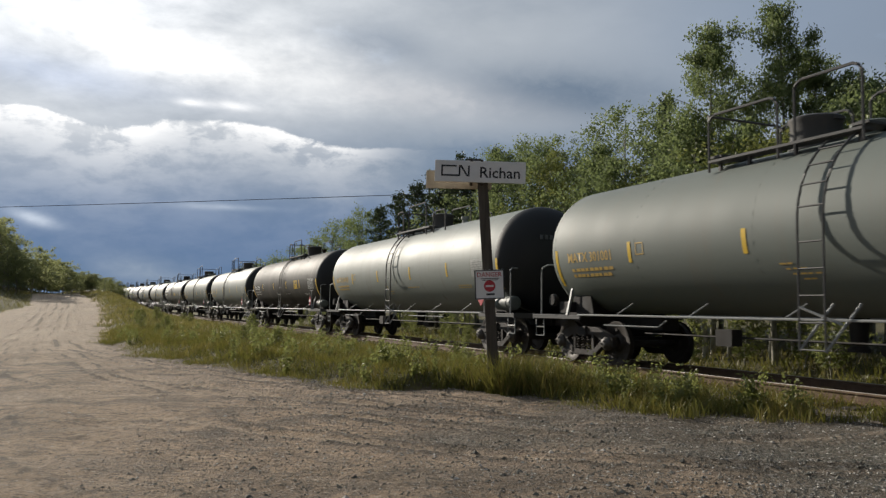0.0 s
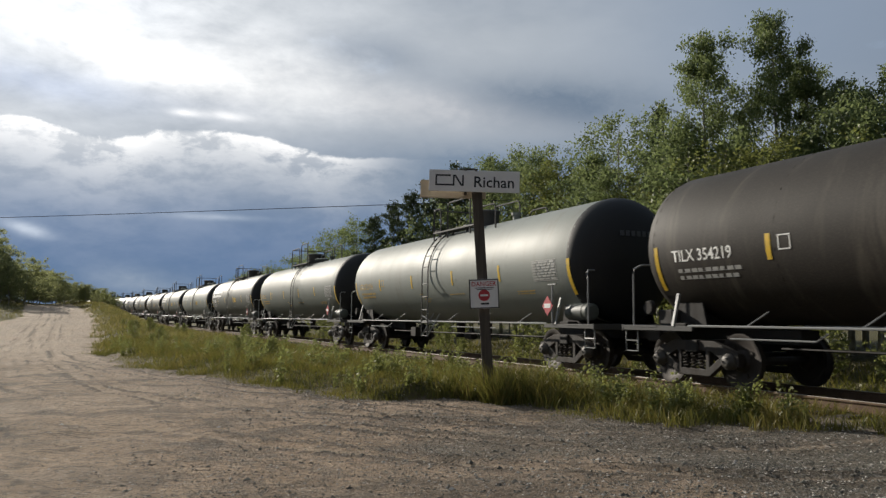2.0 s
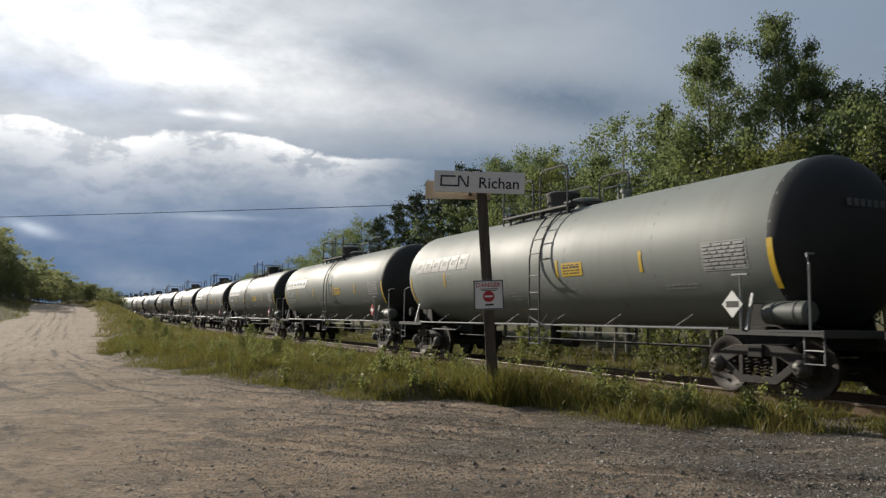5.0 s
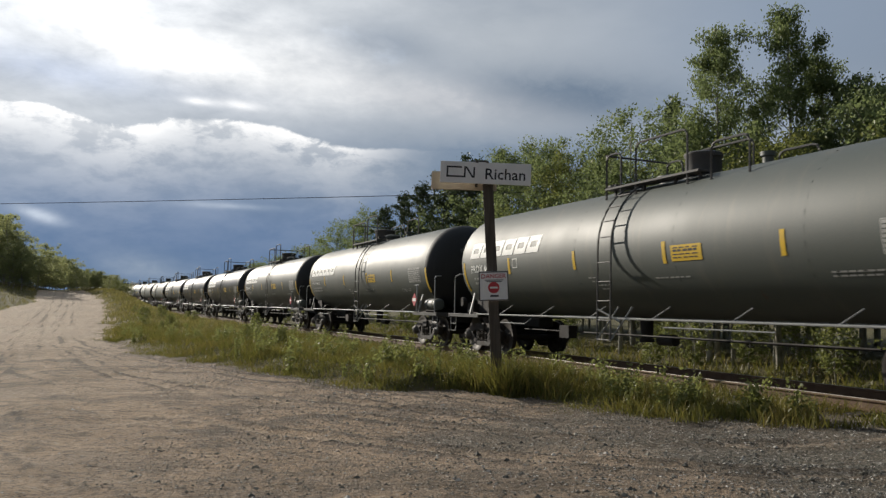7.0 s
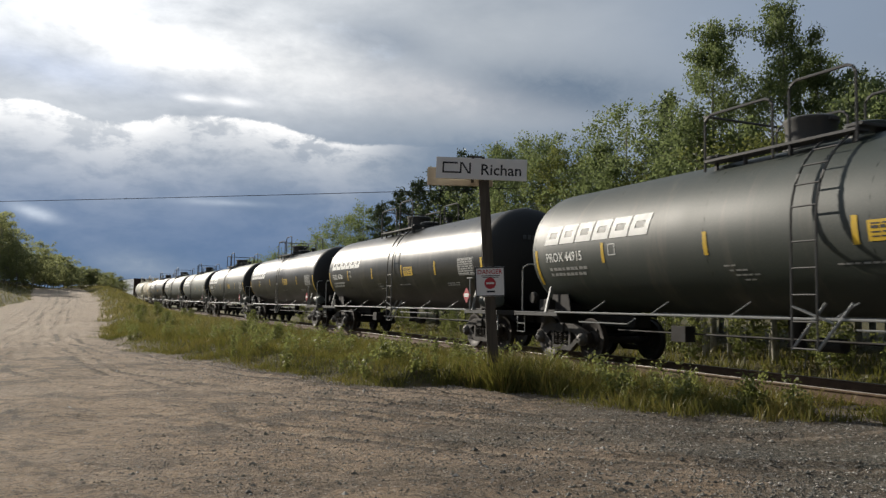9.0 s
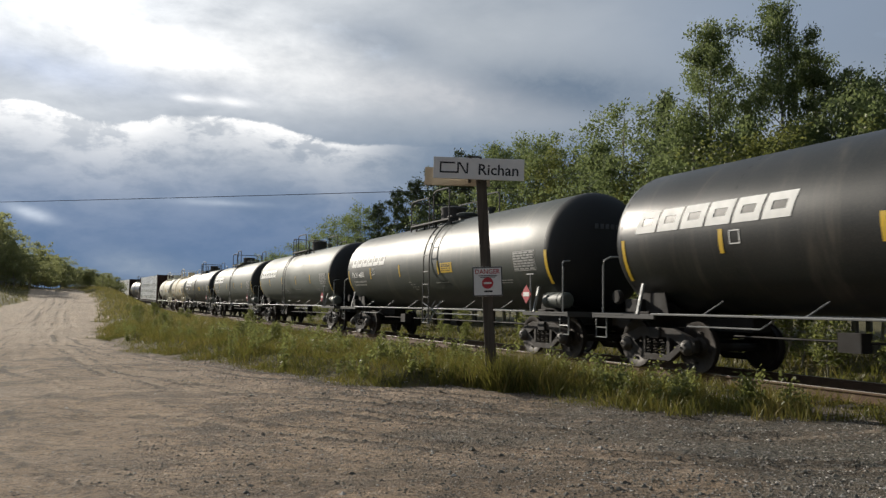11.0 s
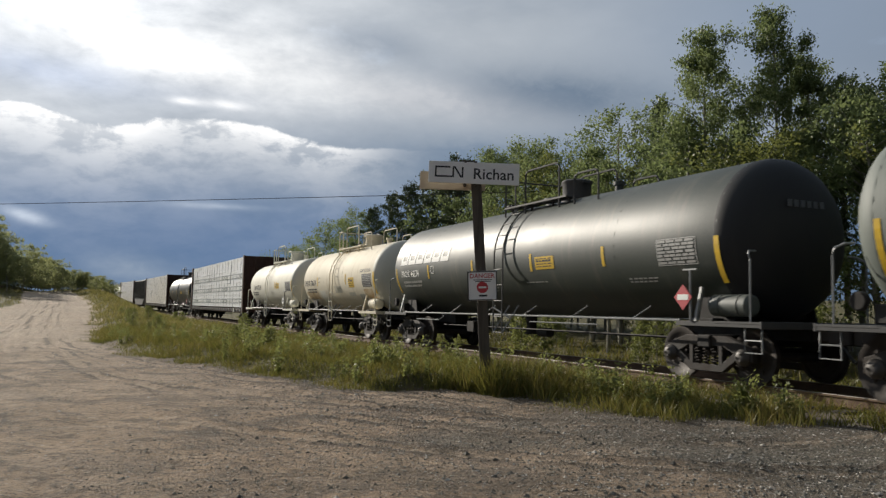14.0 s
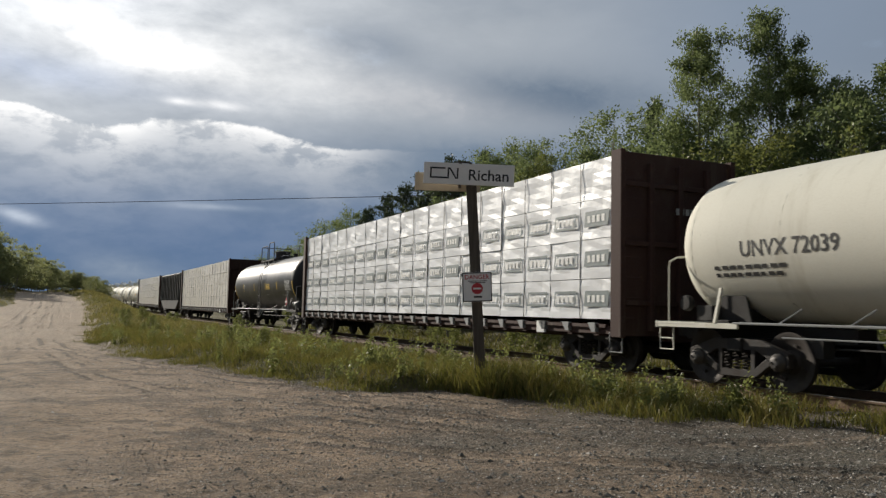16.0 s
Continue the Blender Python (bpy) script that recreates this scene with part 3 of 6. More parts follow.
def edge_x(y):
    """Where the bare lot ends and the grass verge begins."""
    pts = ((-60, 14), (-10, 11.2), (0, 10.6), (7.2, 9.5), (8.9, 8.6), (10.2, 7.7), (13.2, 7.3), (14.5, 6.7), (15.2, 5.0), (17.4, 4.7), (20, 3.6), (27, 1.9), (35, 0.7), (48, 0.7), (62, 0.9), (75, 0.8), (110, -1.2), (124, -4.5), (3000, -60))
    for (a, p), (b, q) in zip(pts, pts[1:]):
        if y <= b:
            return p + (q - p) * (max(y, a) - a) / (b - a)
    return -1.0


def left_x(y):
    """The far side of the lane."""
    pts = ((-60, -60), (30, -40), (40, -16), (55, -7.4), (65, -5.9), (75, -4.6), (110, -6.6), (122, -4.0), (3000, -200))
    for (a, p), (b, q) in zip(pts, pts[1:]):
        if y <= b:
            return p + (q - p) * (max(y, a) - a) / (b - a)
    return -6.0


def verge(x, y):
    wob = 0.5 * noise.noise((x * 0.4, y * 0.4, 3.1)) + 0.25 * noise.noise((x * 1.3, y * 1.3, 7.7))
    a = smooth01(-0.9, 1.2, x - edge_x(y) + 1.7 * wob + 0.5 * noise.noise((x * 2.8, y * 2.8, 5.5)))
    b = smooth01(-0.6, 0.8, left_x(y) - x + wob)
    return max(a, b)


# wheel tracks of vehicles that turn between the lane and the lot: rows of (y, x)
PATHS = (
    ((112, -3.8), (75, -1.9), (50, -1.5), (32, 0.0), (22, 2.2), (16, 4.6), (12, 7.0), (9, 10.2), (6, 15)),
    ((112, -3.8), (75, -2.1), (50, -1.9), (32, -0.8), (20, 1.6), (13, 4.9), (9, 8.6), (6.5, 13), (5, 17)),
    ((112, -3.9), (75, -2.3), (50, -2.3), (32, -2.0), (20, -0.8), (12, 2.0), (8, 5.2), (5.5, 9.5), (4, 14)),
    ((112, -3.9), (75, -2.5), (50, -2.9), (32, -3.2), (18, -3.0), (9, -1.6), (5, 0.6), (2, 4.5)),
    ((112, -4.0), (75, -2.7), (50, -3.3), (32, -4.4), (18, -5.4), (8, -5.6), (0, -5.0)),
    ((75, -2.6), (50, -3.6), (35, -5.6), (24, -8.5), (15, -13), (8, -20)),
)


def rut_table():
    ys = np.arange(0, 112, 0.1)
    out = []
    rd = random.Random(33)
    for path in PATHS:
        py, px = np.array(path)[::-1].T
        for k in range(2):
            x = np.interp(ys, py, px) + rd.uniform(-0.5, 0.5) + 0.25 * np.sin(ys * 0.11 + rd.uniform(0, 6))
            n = 31
            x = np.convolve(np.pad(x, n // 2, mode="edge"), np.ones(n) / n, "valid")
            c = 1 / np.sqrt(1 + np.gradient(x, ys) ** 2)
            live = ((ys > py[0]) & (ys < py[-1])).astype(float)
            for w in (-0.8, 0.8):
                out.append((x + w / c, c, live * rd.uniform(0.55, 1.0)))
    return out


RUTS = rut_table()


def rut(x, y):
    """How deep a wheel has pressed (below 0) or heaped (above 0) the surface, about -1 to 1."""
    i = int(y * 10)
    if not 0 <= i < 1119:
        return 0.0
    h = 0.0
    for xs, c, w in RUTS:
        d = abs(x - xs[i]) * c[i]
        if d < 0.5 and w[i]:
            k = w[i] * (0.65 + 0.7 * noise.noise((xs[i] * 0.5, y * 0.5, w[i] * 40)))
            h += k * (-math.exp(-(d / 0.11) ** 2) + 0.75 * math.exp(-((d - 0.24) / 0.09) ** 2))
    return max(-1.3, min(1.3, h))


def land(x, y):
    hill = 2.95 * smooth01(34, 118, y) * (1 - smooth01(1.5, 8.5, x)) + 0.004 * max(y - 118, 0) * (1 - smooth01(2, 9, x))
    z = -0.45 + hill + track_z(y) * smooth01(3, 9, x)
    c = abs(x - track_x(y))
    bank = -0.27 + track_z(y)
    if x < track_x(y):
        k = smooth01(4.2, 1.75, c)
        z = z + (bank - z) * k if c > 1.5 else bank
        z += (0.10 + 0.20 * smooth01(9, 13, y)) * smooth01(0.1, 1.3, x - edge_x(y)) * (1 - smooth01(3.6, 2.0, c))
    else:
        far = -0.75 + track_z(y) + 0.9 * smooth01(6, 14, c) + 0.02 * max(c - 14, 0)
        z = bank + (far - bank) * smooth01(1.6, 4.0, c)
    z += 0.9 * smooth01(0.5, 6.0, left_x(y) - x) * smooth01(45, 70, y)
    if c > 3.2 and y < 70:
        # ruts and scuffs of turning vehicles
        g = 1 - verge(x, y)
        z += g * 0.06 * noise.noise((x * 0.9 + 0.5 * noise.noise((x * 0.3, y * 0.3, 0)), y * 0.33 + x * 0.25, 6.0))
        z += g * 0.022 * noise.noise((x * 2.6, y * 1.4 + x, 8.0))
        z += g * (0.034 if y < 30 else 0.018) * rut(x, y)
        z += g * 0.016 * noise.noise((x * 6.5, y * 6.5, 4.0)) * (0.5 + noise.noise((x * 0.6, y * 0.6, 14.0)))
    amp = 0.03 if c > 3 else 0.008
    return z + amp * noise.noise((x * 0.7, y * 0.7, 1.0)) + 0.4 * amp * noise.noise((x * 3, y * 3, 2.0))


def axis(parts):
    out = [parts[0][0]]
    for a, b, s in parts:
        n = max(1, round((b - a) / s))
        out += [a + (b - a) * (i + 1) / n for i in range(n)]
    return out


def make_ground():
    xs = axis([(-1500, -300, 300), (-300, -60, 30), (-60, -16, 4), (-16, -6, 1), (-6, 12, 0.125), (12, 16, 0.25), (16, 30, 1), (30, 80, 6), (80, 400, 40), (400, 1500, 275)])
    ys = axis([(-1500, -300, 300), (-300, -40, 26), (-40, -6, 3.4), (-6, 4, 1), (4, 22, 0.125), (22, 36, 0.25), (36, 60, 0.5), (60, 140, 2), (140, 300, 10), (300, 600, 30), (600, 2500, 190)])
    vs = [(x, y, land(x, y)) for y in ys for x in xs]
    w = len(xs)
    fs = [(j * w + i, j * w + i + 1, (j + 1) * w + i + 1, (j + 1) * w + i) for j in range(len(ys) - 1) for i in range(w - 1)]
    me = bpy.data.meshes.new("ground")
    me.from_pydata(vs, [], fs)
    me.attributes.new("verge", "FLOAT", "POINT").data.foreach_set("value", [verge(v[0], v[1]) for v in vs])
    me.attributes.new("rut", "FLOAT", "POINT").data.foreach_set("value", [rut(v[0], v[1]) for v in vs])
    me.shade_smooth()
    me.materials.append(M["ground"])
    tagged(new("ground", me), "tan sand and grey gravel lot with grassy verges", "ground", kind="structure")


make_ground()


def make_track():
    ys = axis([(-420, -40, 20), (-40, 60, 4), (60, 420, 6)])
    bed = Build()
    prof = [(-2.6, -0.75), (-1.75, -0.26), (-1.3, -0.215), (1.3, -0.215), (1.75, -0.26), (2.9, -0.9)]
    n = len(prof)
    vs = [(track_x(y) + a, y, track_z(y) + b + 0.01 * noise.noise((a * 3, y, 0))) for y in ys for a, b in prof]
    fs = [(j * n + i, j * n + i + 1, (j + 1) * n + i + 1, (j + 1) * n + i) for j in range(len(ys) - 1) for i in range(n - 1)]
    bed.add(vs, fs)
    ob = new("ballast_bed", bed.mesh("ballast_bed", M["ballast"], 0, 1.0))
    tagged(ob, "brown stone ballast bed under the rails", "track bed", kind="structure")
    for side in (-1, 1):
        rail = thing("rail", Matrix.Identity(4), "rusty steel rail with a polished head on wooden ties", "rail", "rails of the line")
        prof = [(-0.07, -0.172), (0.07, -0.172), (0.07, -0.16), (0.012, -0.14), (0.012, -0.045), (0.036, -0.035), (0.036, -0.008), (-0.036, -0.008), (-0.036, -0.035), (-0.012, -0.045), (-0.012, -0.14), (-0.07, -0.16)]
        n = len(prof)
        b = Build()
        vs = [(track_x(y) + side * 0.754 + a, y, track_z(y) + c) for y in ys for a, c in prof]
        b.add(vs, [(j * n + i, j * n + (i + 1) % n, (j + 1) * n + (i + 1) % n, (j + 1) * n + i) for j in range(len(ys) - 1) for i in range(n)])
        part("web", b, M["rail"], rail, "rust brown web and foot")
        b = Build()
        prof2 = [(-0.034, -0.012), (0.034, -0.012), (0.03, 0.0), (-0.03, 0.0)]
        vs = [(track_x(y) + side * 0.754 + a, y, track_z(y) + c) for y in ys for a, c in prof2]
        b.add(vs, [(j * 4 + i, j * 4 + (i + 1) % 4, (j + 1) * 4 + (i + 1) % 4, (j + 1) * 4 + i) for j in range(len(ys) - 1) for i in range(4)])
        part("head", b, M["railtop"], rail, "polished running surface")
    me = Build().box((0, 0, -0.265), (2.6, 0.23, 0.18)).mesh("railway_tie", M["tie"], 0.012)
    plate = Build().box((0, 0, -0.172), (0.36, 0.19, 0.02))
    for y0 in (-0.06, 0.06):
        for x0 in (-0.085, 0.085):
            plate.box((x0, y0, -0.15), (0.03, 0.02, 0.035))
    pm = plate.mesh("tie_plate", M["rail"])
    for i in range(150):
        y = -4 + i * 0.55
        o = thing("railway_tie", pose(track_x(y), y, track_z(y), 0, 0, random.uniform(-1.2, 1.2)), "dark creosoted wooden tie bedded in ballast", "railway tie", "ties under the rails")
        part("timber", me, None, o), part("tie_plate", pm, None, o, "rusty steel plate with spikes", at=pose(-0.754, 0, 0)), part("tie_plate", pm, None, o, "rusty steel plate with spikes", at=pose(0.754, 0, 0))
    rest = Build()
    for i in range(420):
        y = 78.5 + i * 0.55
        rest.box((track_x(y), y, track_z(y) - 0.265), (2.6, 0.23, 0.18))
    tagged(new("far_ties", rest.mesh("far_ties", M["tie"])), "dark wooden ties along the distant line", "railway ties", kind="stuff")


make_track()


# ---- rail cars ----
CYL_R, CYL_Z = 1.443, 2.532


def tank_mesh(half, r, zc, mat, dished=0.72, end=None):
    prof = []
    for i in range(9):
        a = math.pi / 2 * i / 8
        prof.append((-half - dished * math.cos(a), max(r * math.sin(a), 0.02)))
    for i in range(1, 12):
        prof.append((-half + 2 * half * i / 12, r))
    prof += [(-p, q) for p, q in reversed(prof[:9])]
    if end:
        return Build().lathe([(p - 0.004, q + 0.004) for p, q in prof[:9]] + [(-half + 0.05, r + 0.004)], (0, 0, zc), "y", 56).mesh("end_head", end, 0, 1.0)
    return Build().lathe(prof, (0, 0, zc), "y", 56).mesh("tank", mat, 0, 1.0)


def wrap(me, y0, z0, r, zc, lift=0.006):
    """Lay a flat mesh round the near side of a tank: x runs to -y, y goes up."""
    a0 = math.asin((z0 - zc) / r)
    for v in me.vertices:
        a = a0 + v.co.y / r
        v.co = (-(r + lift) * math.cos(a), y0 - v.co.x, zc + (r + lift) * math.sin(a))
    return me


def patch(w, h, mat, slant=0.0, hole=None, rows=6):
    """A flat mark; hole: share of it left open in the middle."""
    b = Build()

    def quad(x0, x1, y0, y1):
        n = max(1, int(rows * (y1 - y0) / h + 0.5))
        vs = [(x + slant * (y0 + (y1 - y0) * j / n), y0 + (y1 - y0) * j / n, 0) for j in range(n + 1) for x in (x0, x1)]
        b.add(vs, [(2 * j, 2 * j + 1, 2 * j + 3, 2 * j + 2) for j in range(n)])
    if hole:
        e = hole
        quad(0, w, 0, e), quad(0, w, h - e, h), quad(0, e, e, h - e), quad(w - e, w, e, h - e)
    else:
        quad(0, w, 0, h)
    me = bpy.data.meshes.new("mark")
    me.from_pydata(b.v, [], b.f)
    me.materials.append(mat)
    return me


def print_line(w, h, mat, words, gap=0.2):
    """A line of unreadable print: short bars on one thin base line."""
    b = Build()
    vs, fs = [], []
    for i in range(words):
        x0, x1 = w * i / words, w * (i + 1 - gap * (1.0 if (i + words) % 3 else 2.0)) / words
        k = len(vs)
        vs += [(x0, 0, 0), (x1, 0, 0), (x1, h * 0.1, 0), (x1, h, 0), (x0, h, 0), (x0, h * 0.1, 0)]
        fs += [(k, k + 1, k + 2, k + 5), (k + 5, k + 2, k + 3, k + 4)]
        if i:
            fs.append((k - 5, k, k + 5, k - 4))
    b.add(vs, fs)
    me = bpy.data.meshes.new("print_line")
    me.from_pydata(b.v, [], b.f)
    me.materials.append(mat)
    return me


def make_truck(parent, y, half=0.89, r=0.457):
    t = new("truck")
    t.parent = parent
    t.matrix_basis = pose(0, y, 0)
    t.empty_display_size = 0.2
    for s in (-1, 1):
        b = Build()
        # side frame: arch, bottom member and pedestal columns
        x0, x1 = s * 0.98, s * 1.10
        b.prism([(-half - 0.2, 0.60), (-half - 0.2, 0.37), (-half + 0.16, 0.37), (-half + 0.22, 0.5), (-0.42, 0.62), (0.42, 0.62), (half - 0.22, 0.5), (half - 0.16, 0.37), (half + 0.2, 0.37), (half + 0.2, 0.60), (0.5, 0.80), (-0.5, 0.80)], x0, x1)
        b.prism([(-half + 0.16, 0.40), (-half + 0.22, 0.52), (-0.36, 0.30), (0.36, 0.30), (half - 0.22, 0.52), (half - 0.16, 0.40), (0.40, 0.17), (-0.40, 0.17)], x0, x1)
        b.box((s * 1.04, -0.36, 0.46), (0.12, 0.1, 0.4)), b.box((s * 1.04, 0.36, 0.46), (0.12, 0.1, 0.4))
        part("side_frame", b, M["truck"], t, bevel=0.012, smooth=0.5)
        for yy in (-0.2, 0.0, 0.2):
            sp = Build()
            pts = [(s * 1.07 + 0.055 * math.cos(a * 1.44), yy + 0.062 * math.sin(a * 1.44), 0.31 + 0.26 * a / 20) for a in range(21)]
            sp.tube(pts, 0.016, 4)
            part("spring", sp, M["truck"], t, "coil spring")
        for yy in (-half, half):
            bx = Build()
            bx.lathe([(-0.02, 0.15), (0.07, 0.15), (0.10, 0.11), (0.13, 0.10), (0.14, 0.03)] if s > 0 else [(0.02, 0.15), (-0.07, 0.15), (-0.10, 0.11), (-0.13, 0.10), (-0.14, 0.03)], (s * 1.06, yy, r), "x", 10)
            for a in range(3):
                bx.box((s * 1.205, yy + 0.065 * math.cos(a * 2.1), r + 0.065 * math.sin(a * 2.1)), (0.03, 0.035, 0.035))
            part("bearing_cap", bx, M["cap"], t, "grey bearing end cap", 0.004)
    b = Build().box((0, 0, 0.70), (2.3, 0.32, 0.22)).box((0, 0.42, 0.52), (2.0, 0.08, 0.14)).box((0, -0.42, 0.52), (2.0, 0.08, 0.14))
    part("bolster", b, M["steel"], t, bevel=0.02)
    for yy in (-half, half):
        b = Build().tube([(-1.1, 0, 0), (1.1, 0, 0)], 0.08, 10)
        for s in (-1, 1):
            p = [(-0.07, 0.10), (-0.07, 0.16), (-0.02, 0.20), (-0.045, 0.36), (-0.07, 0.40), (-0.07, r + 0.028), (-0.045, r + 0.028), (-0.04, r), (0.065, r - 0.006), (0.065, 0.40), (0.03, 0.36), (0.03, 0.20), (0.07, 0.16), (0.07, 0.10)]
            b.lathe([(s * a * -1, q) for a, q in p], (s * 0.79, 0, 0), "x", 22)
            for k in range(4):
                b.box((s * 0.845, 0.29 * math.cos(k * 1.571), 0.29 * math.sin(k * 1.571)), (0.02, 0.05, 0.05))
        part("wheelset", b, M["wheel"], t, "worn steel wheels on an axle", at=pose(0, yy, r))
    return t


def under_gear(car, length, plat, bar_z, platmat, tank_half, zb):
    """Sill, couplers, end platforms, bars and steps."""
    h = length / 2
    for s in (-1, 1):
        part("stub_sill", Build().box((0, s * (h - 2.2), 0.88), (0.45, 3.1, 0.26)), M["steel"], car, bevel=0.015)
        part("body_bolster", Build().box((0, s * (plat - 1.45), 1.06), (2.5, 0.34, 0.10)), M["steel"], car, bevel=0.015)
        part("cradle", Build().box((0, s * (plat - 1.45), 1.2), (1.9, 0.5, 0.2)), M["steel"], car, bevel=0.015)
    for s in (-1, 1):
        b = Build().box((0, s * (h - 0.62), 0.86), (0.24, 0.75, 0.22)).box((0.05 * s, s * (h - 0.13), 0.86), (0.30, 0.34, 0.30)).box((-0.14 * s, s * (h - 0.0), 0.86), (0.1, 0.2, 0.28))
        part("coupler", b, M["truck"], car, bevel=0.02)
        hose = Build().tube([(0.35, s * (h - 0.75), 0.85), (0.38, s * (h - 0.45), 0.62), (0.30, s * (h - 0.2), 0.42), (0.18, s * (h + 0.0), 0.52)], 0.028, 6)
        part("brake_hose", hose, M["strap"], car)
        b = Build().box((0, s * (plat - 0.55), bar_z - 0.02), (2.9, 1.0, 0.04)).box((0, s * (plat - 0.03), bar_z - 0.05), (2.9, 0.05, 0.12))
        for x in (-1.42, 1.42):
            b.box((x, s * (plat - 1.0), bar_z - 0.05), (0.05, 2.0, 0.09))
        part("end_platform", b, M["hopper"] if platmat is M["bar"] else platmat, car, "grated end platform", 0.006)
        for x in (-1.38, 1.38):
            hr = Build().tube([(x, s * (plat - 0.3), bar_z), (x, s * (plat - 0.3), bar_z + 1.0), (x, s * (plat - 0.33), bar_z + 1.1), (x * 0.93, s * (plat - 0.42), bar_z + 1.17), (x * 0.8, s * (plat - 0.45), bar_z + 1.18)], 0.019, 6)
            part("handrail", hr, platmat, car)
            st = Build().tube([(x, s * (plat - 0.06), bar_z - 0.1), (x, s * (plat - 0.06), bar_z - 0.5), (x, s * (plat - 0.42), bar_z - 0.5), (x, s * (plat - 0.42), bar_z - 0.1)], 0.016, 6)
            st.tube([(x, s * (plat - 0.06), bar_z - 0.3), (x, s * (plat - 0.42), bar_z - 0.3)], 0.014, 5)
            part("sill_step", st, platmat, car)
    for x in (-1.43, 1.43):
        b = Build().tube([(x, -plat + 1.9, bar_z), (x, plat - 1.9, bar_z)], 0.021, 6)
        part("side_rail", b, M["bar"], car, "long grey side rail")
        for i in range(6):
            y = (-1 + 2 * (i + 0.5) / 6) * (plat - 2.2)
            b = Build().tube([(x, y, bar_z), (x * 0.80, y - 0.20, zb + 0.22)], 0.013, 5)
            part("rail_strut", b, M["bar"], car)


def make_ladder(car, y, r, zc, mat, w=0.46, bottom=0.6, sides=(-1, 1)):
    rung = Build().tube([(0, -w / 2, 0), (0, w / 2, 0)], 0.015, 5).mesh("rung", mat, 0.0, 0.9)
    for s in sides:
        rails = []
        for yy in (y - w / 2, y + w / 2):
            pts = [(s * (r + 0.13), yy, bottom), (s * (r + 0.13), yy, zc - 0.1)]
            pts += [(s * (r + 0.13) * math.cos(radians(a)), yy, zc + (r + 0.13) * math.sin(radians(a))) for a in range(4, 80, 8)]
            rails.append(part("ladder_rail", Build().tube(pts, 0.021, 6), mat, car, "bent steel tube ladder rail", smooth=0.9))
        for z in np.arange(bottom + 0.02, zc, 0.40):
            part("rung", rung, mat, rails[0], at=pose(s * (r + 0.13), y, z))
        for a in range(8, 80, 13):
            part("rung", rung, mat, rails[0], at=pose(s * (r + 0.13) * math.cos(radians(a)), y, zc + (r + 0.13) * math.sin(radians(a))))
        br = Build()
        for yy in (y - w / 2, y + w / 2):
            br.tube([(s * (r + 0.13), yy, bottom), (s * (r - 0.1), yy - 0.42, 1.3)], 0.022, 6)
        br.tube([(s * (r + 0.13), y + w / 2, bottom + 0.65), (s * (r + 0.05), y - 0.45, bottom + 0.4)], 0.02, 5)
        part("ladder_brace", br, M["bar"], car)


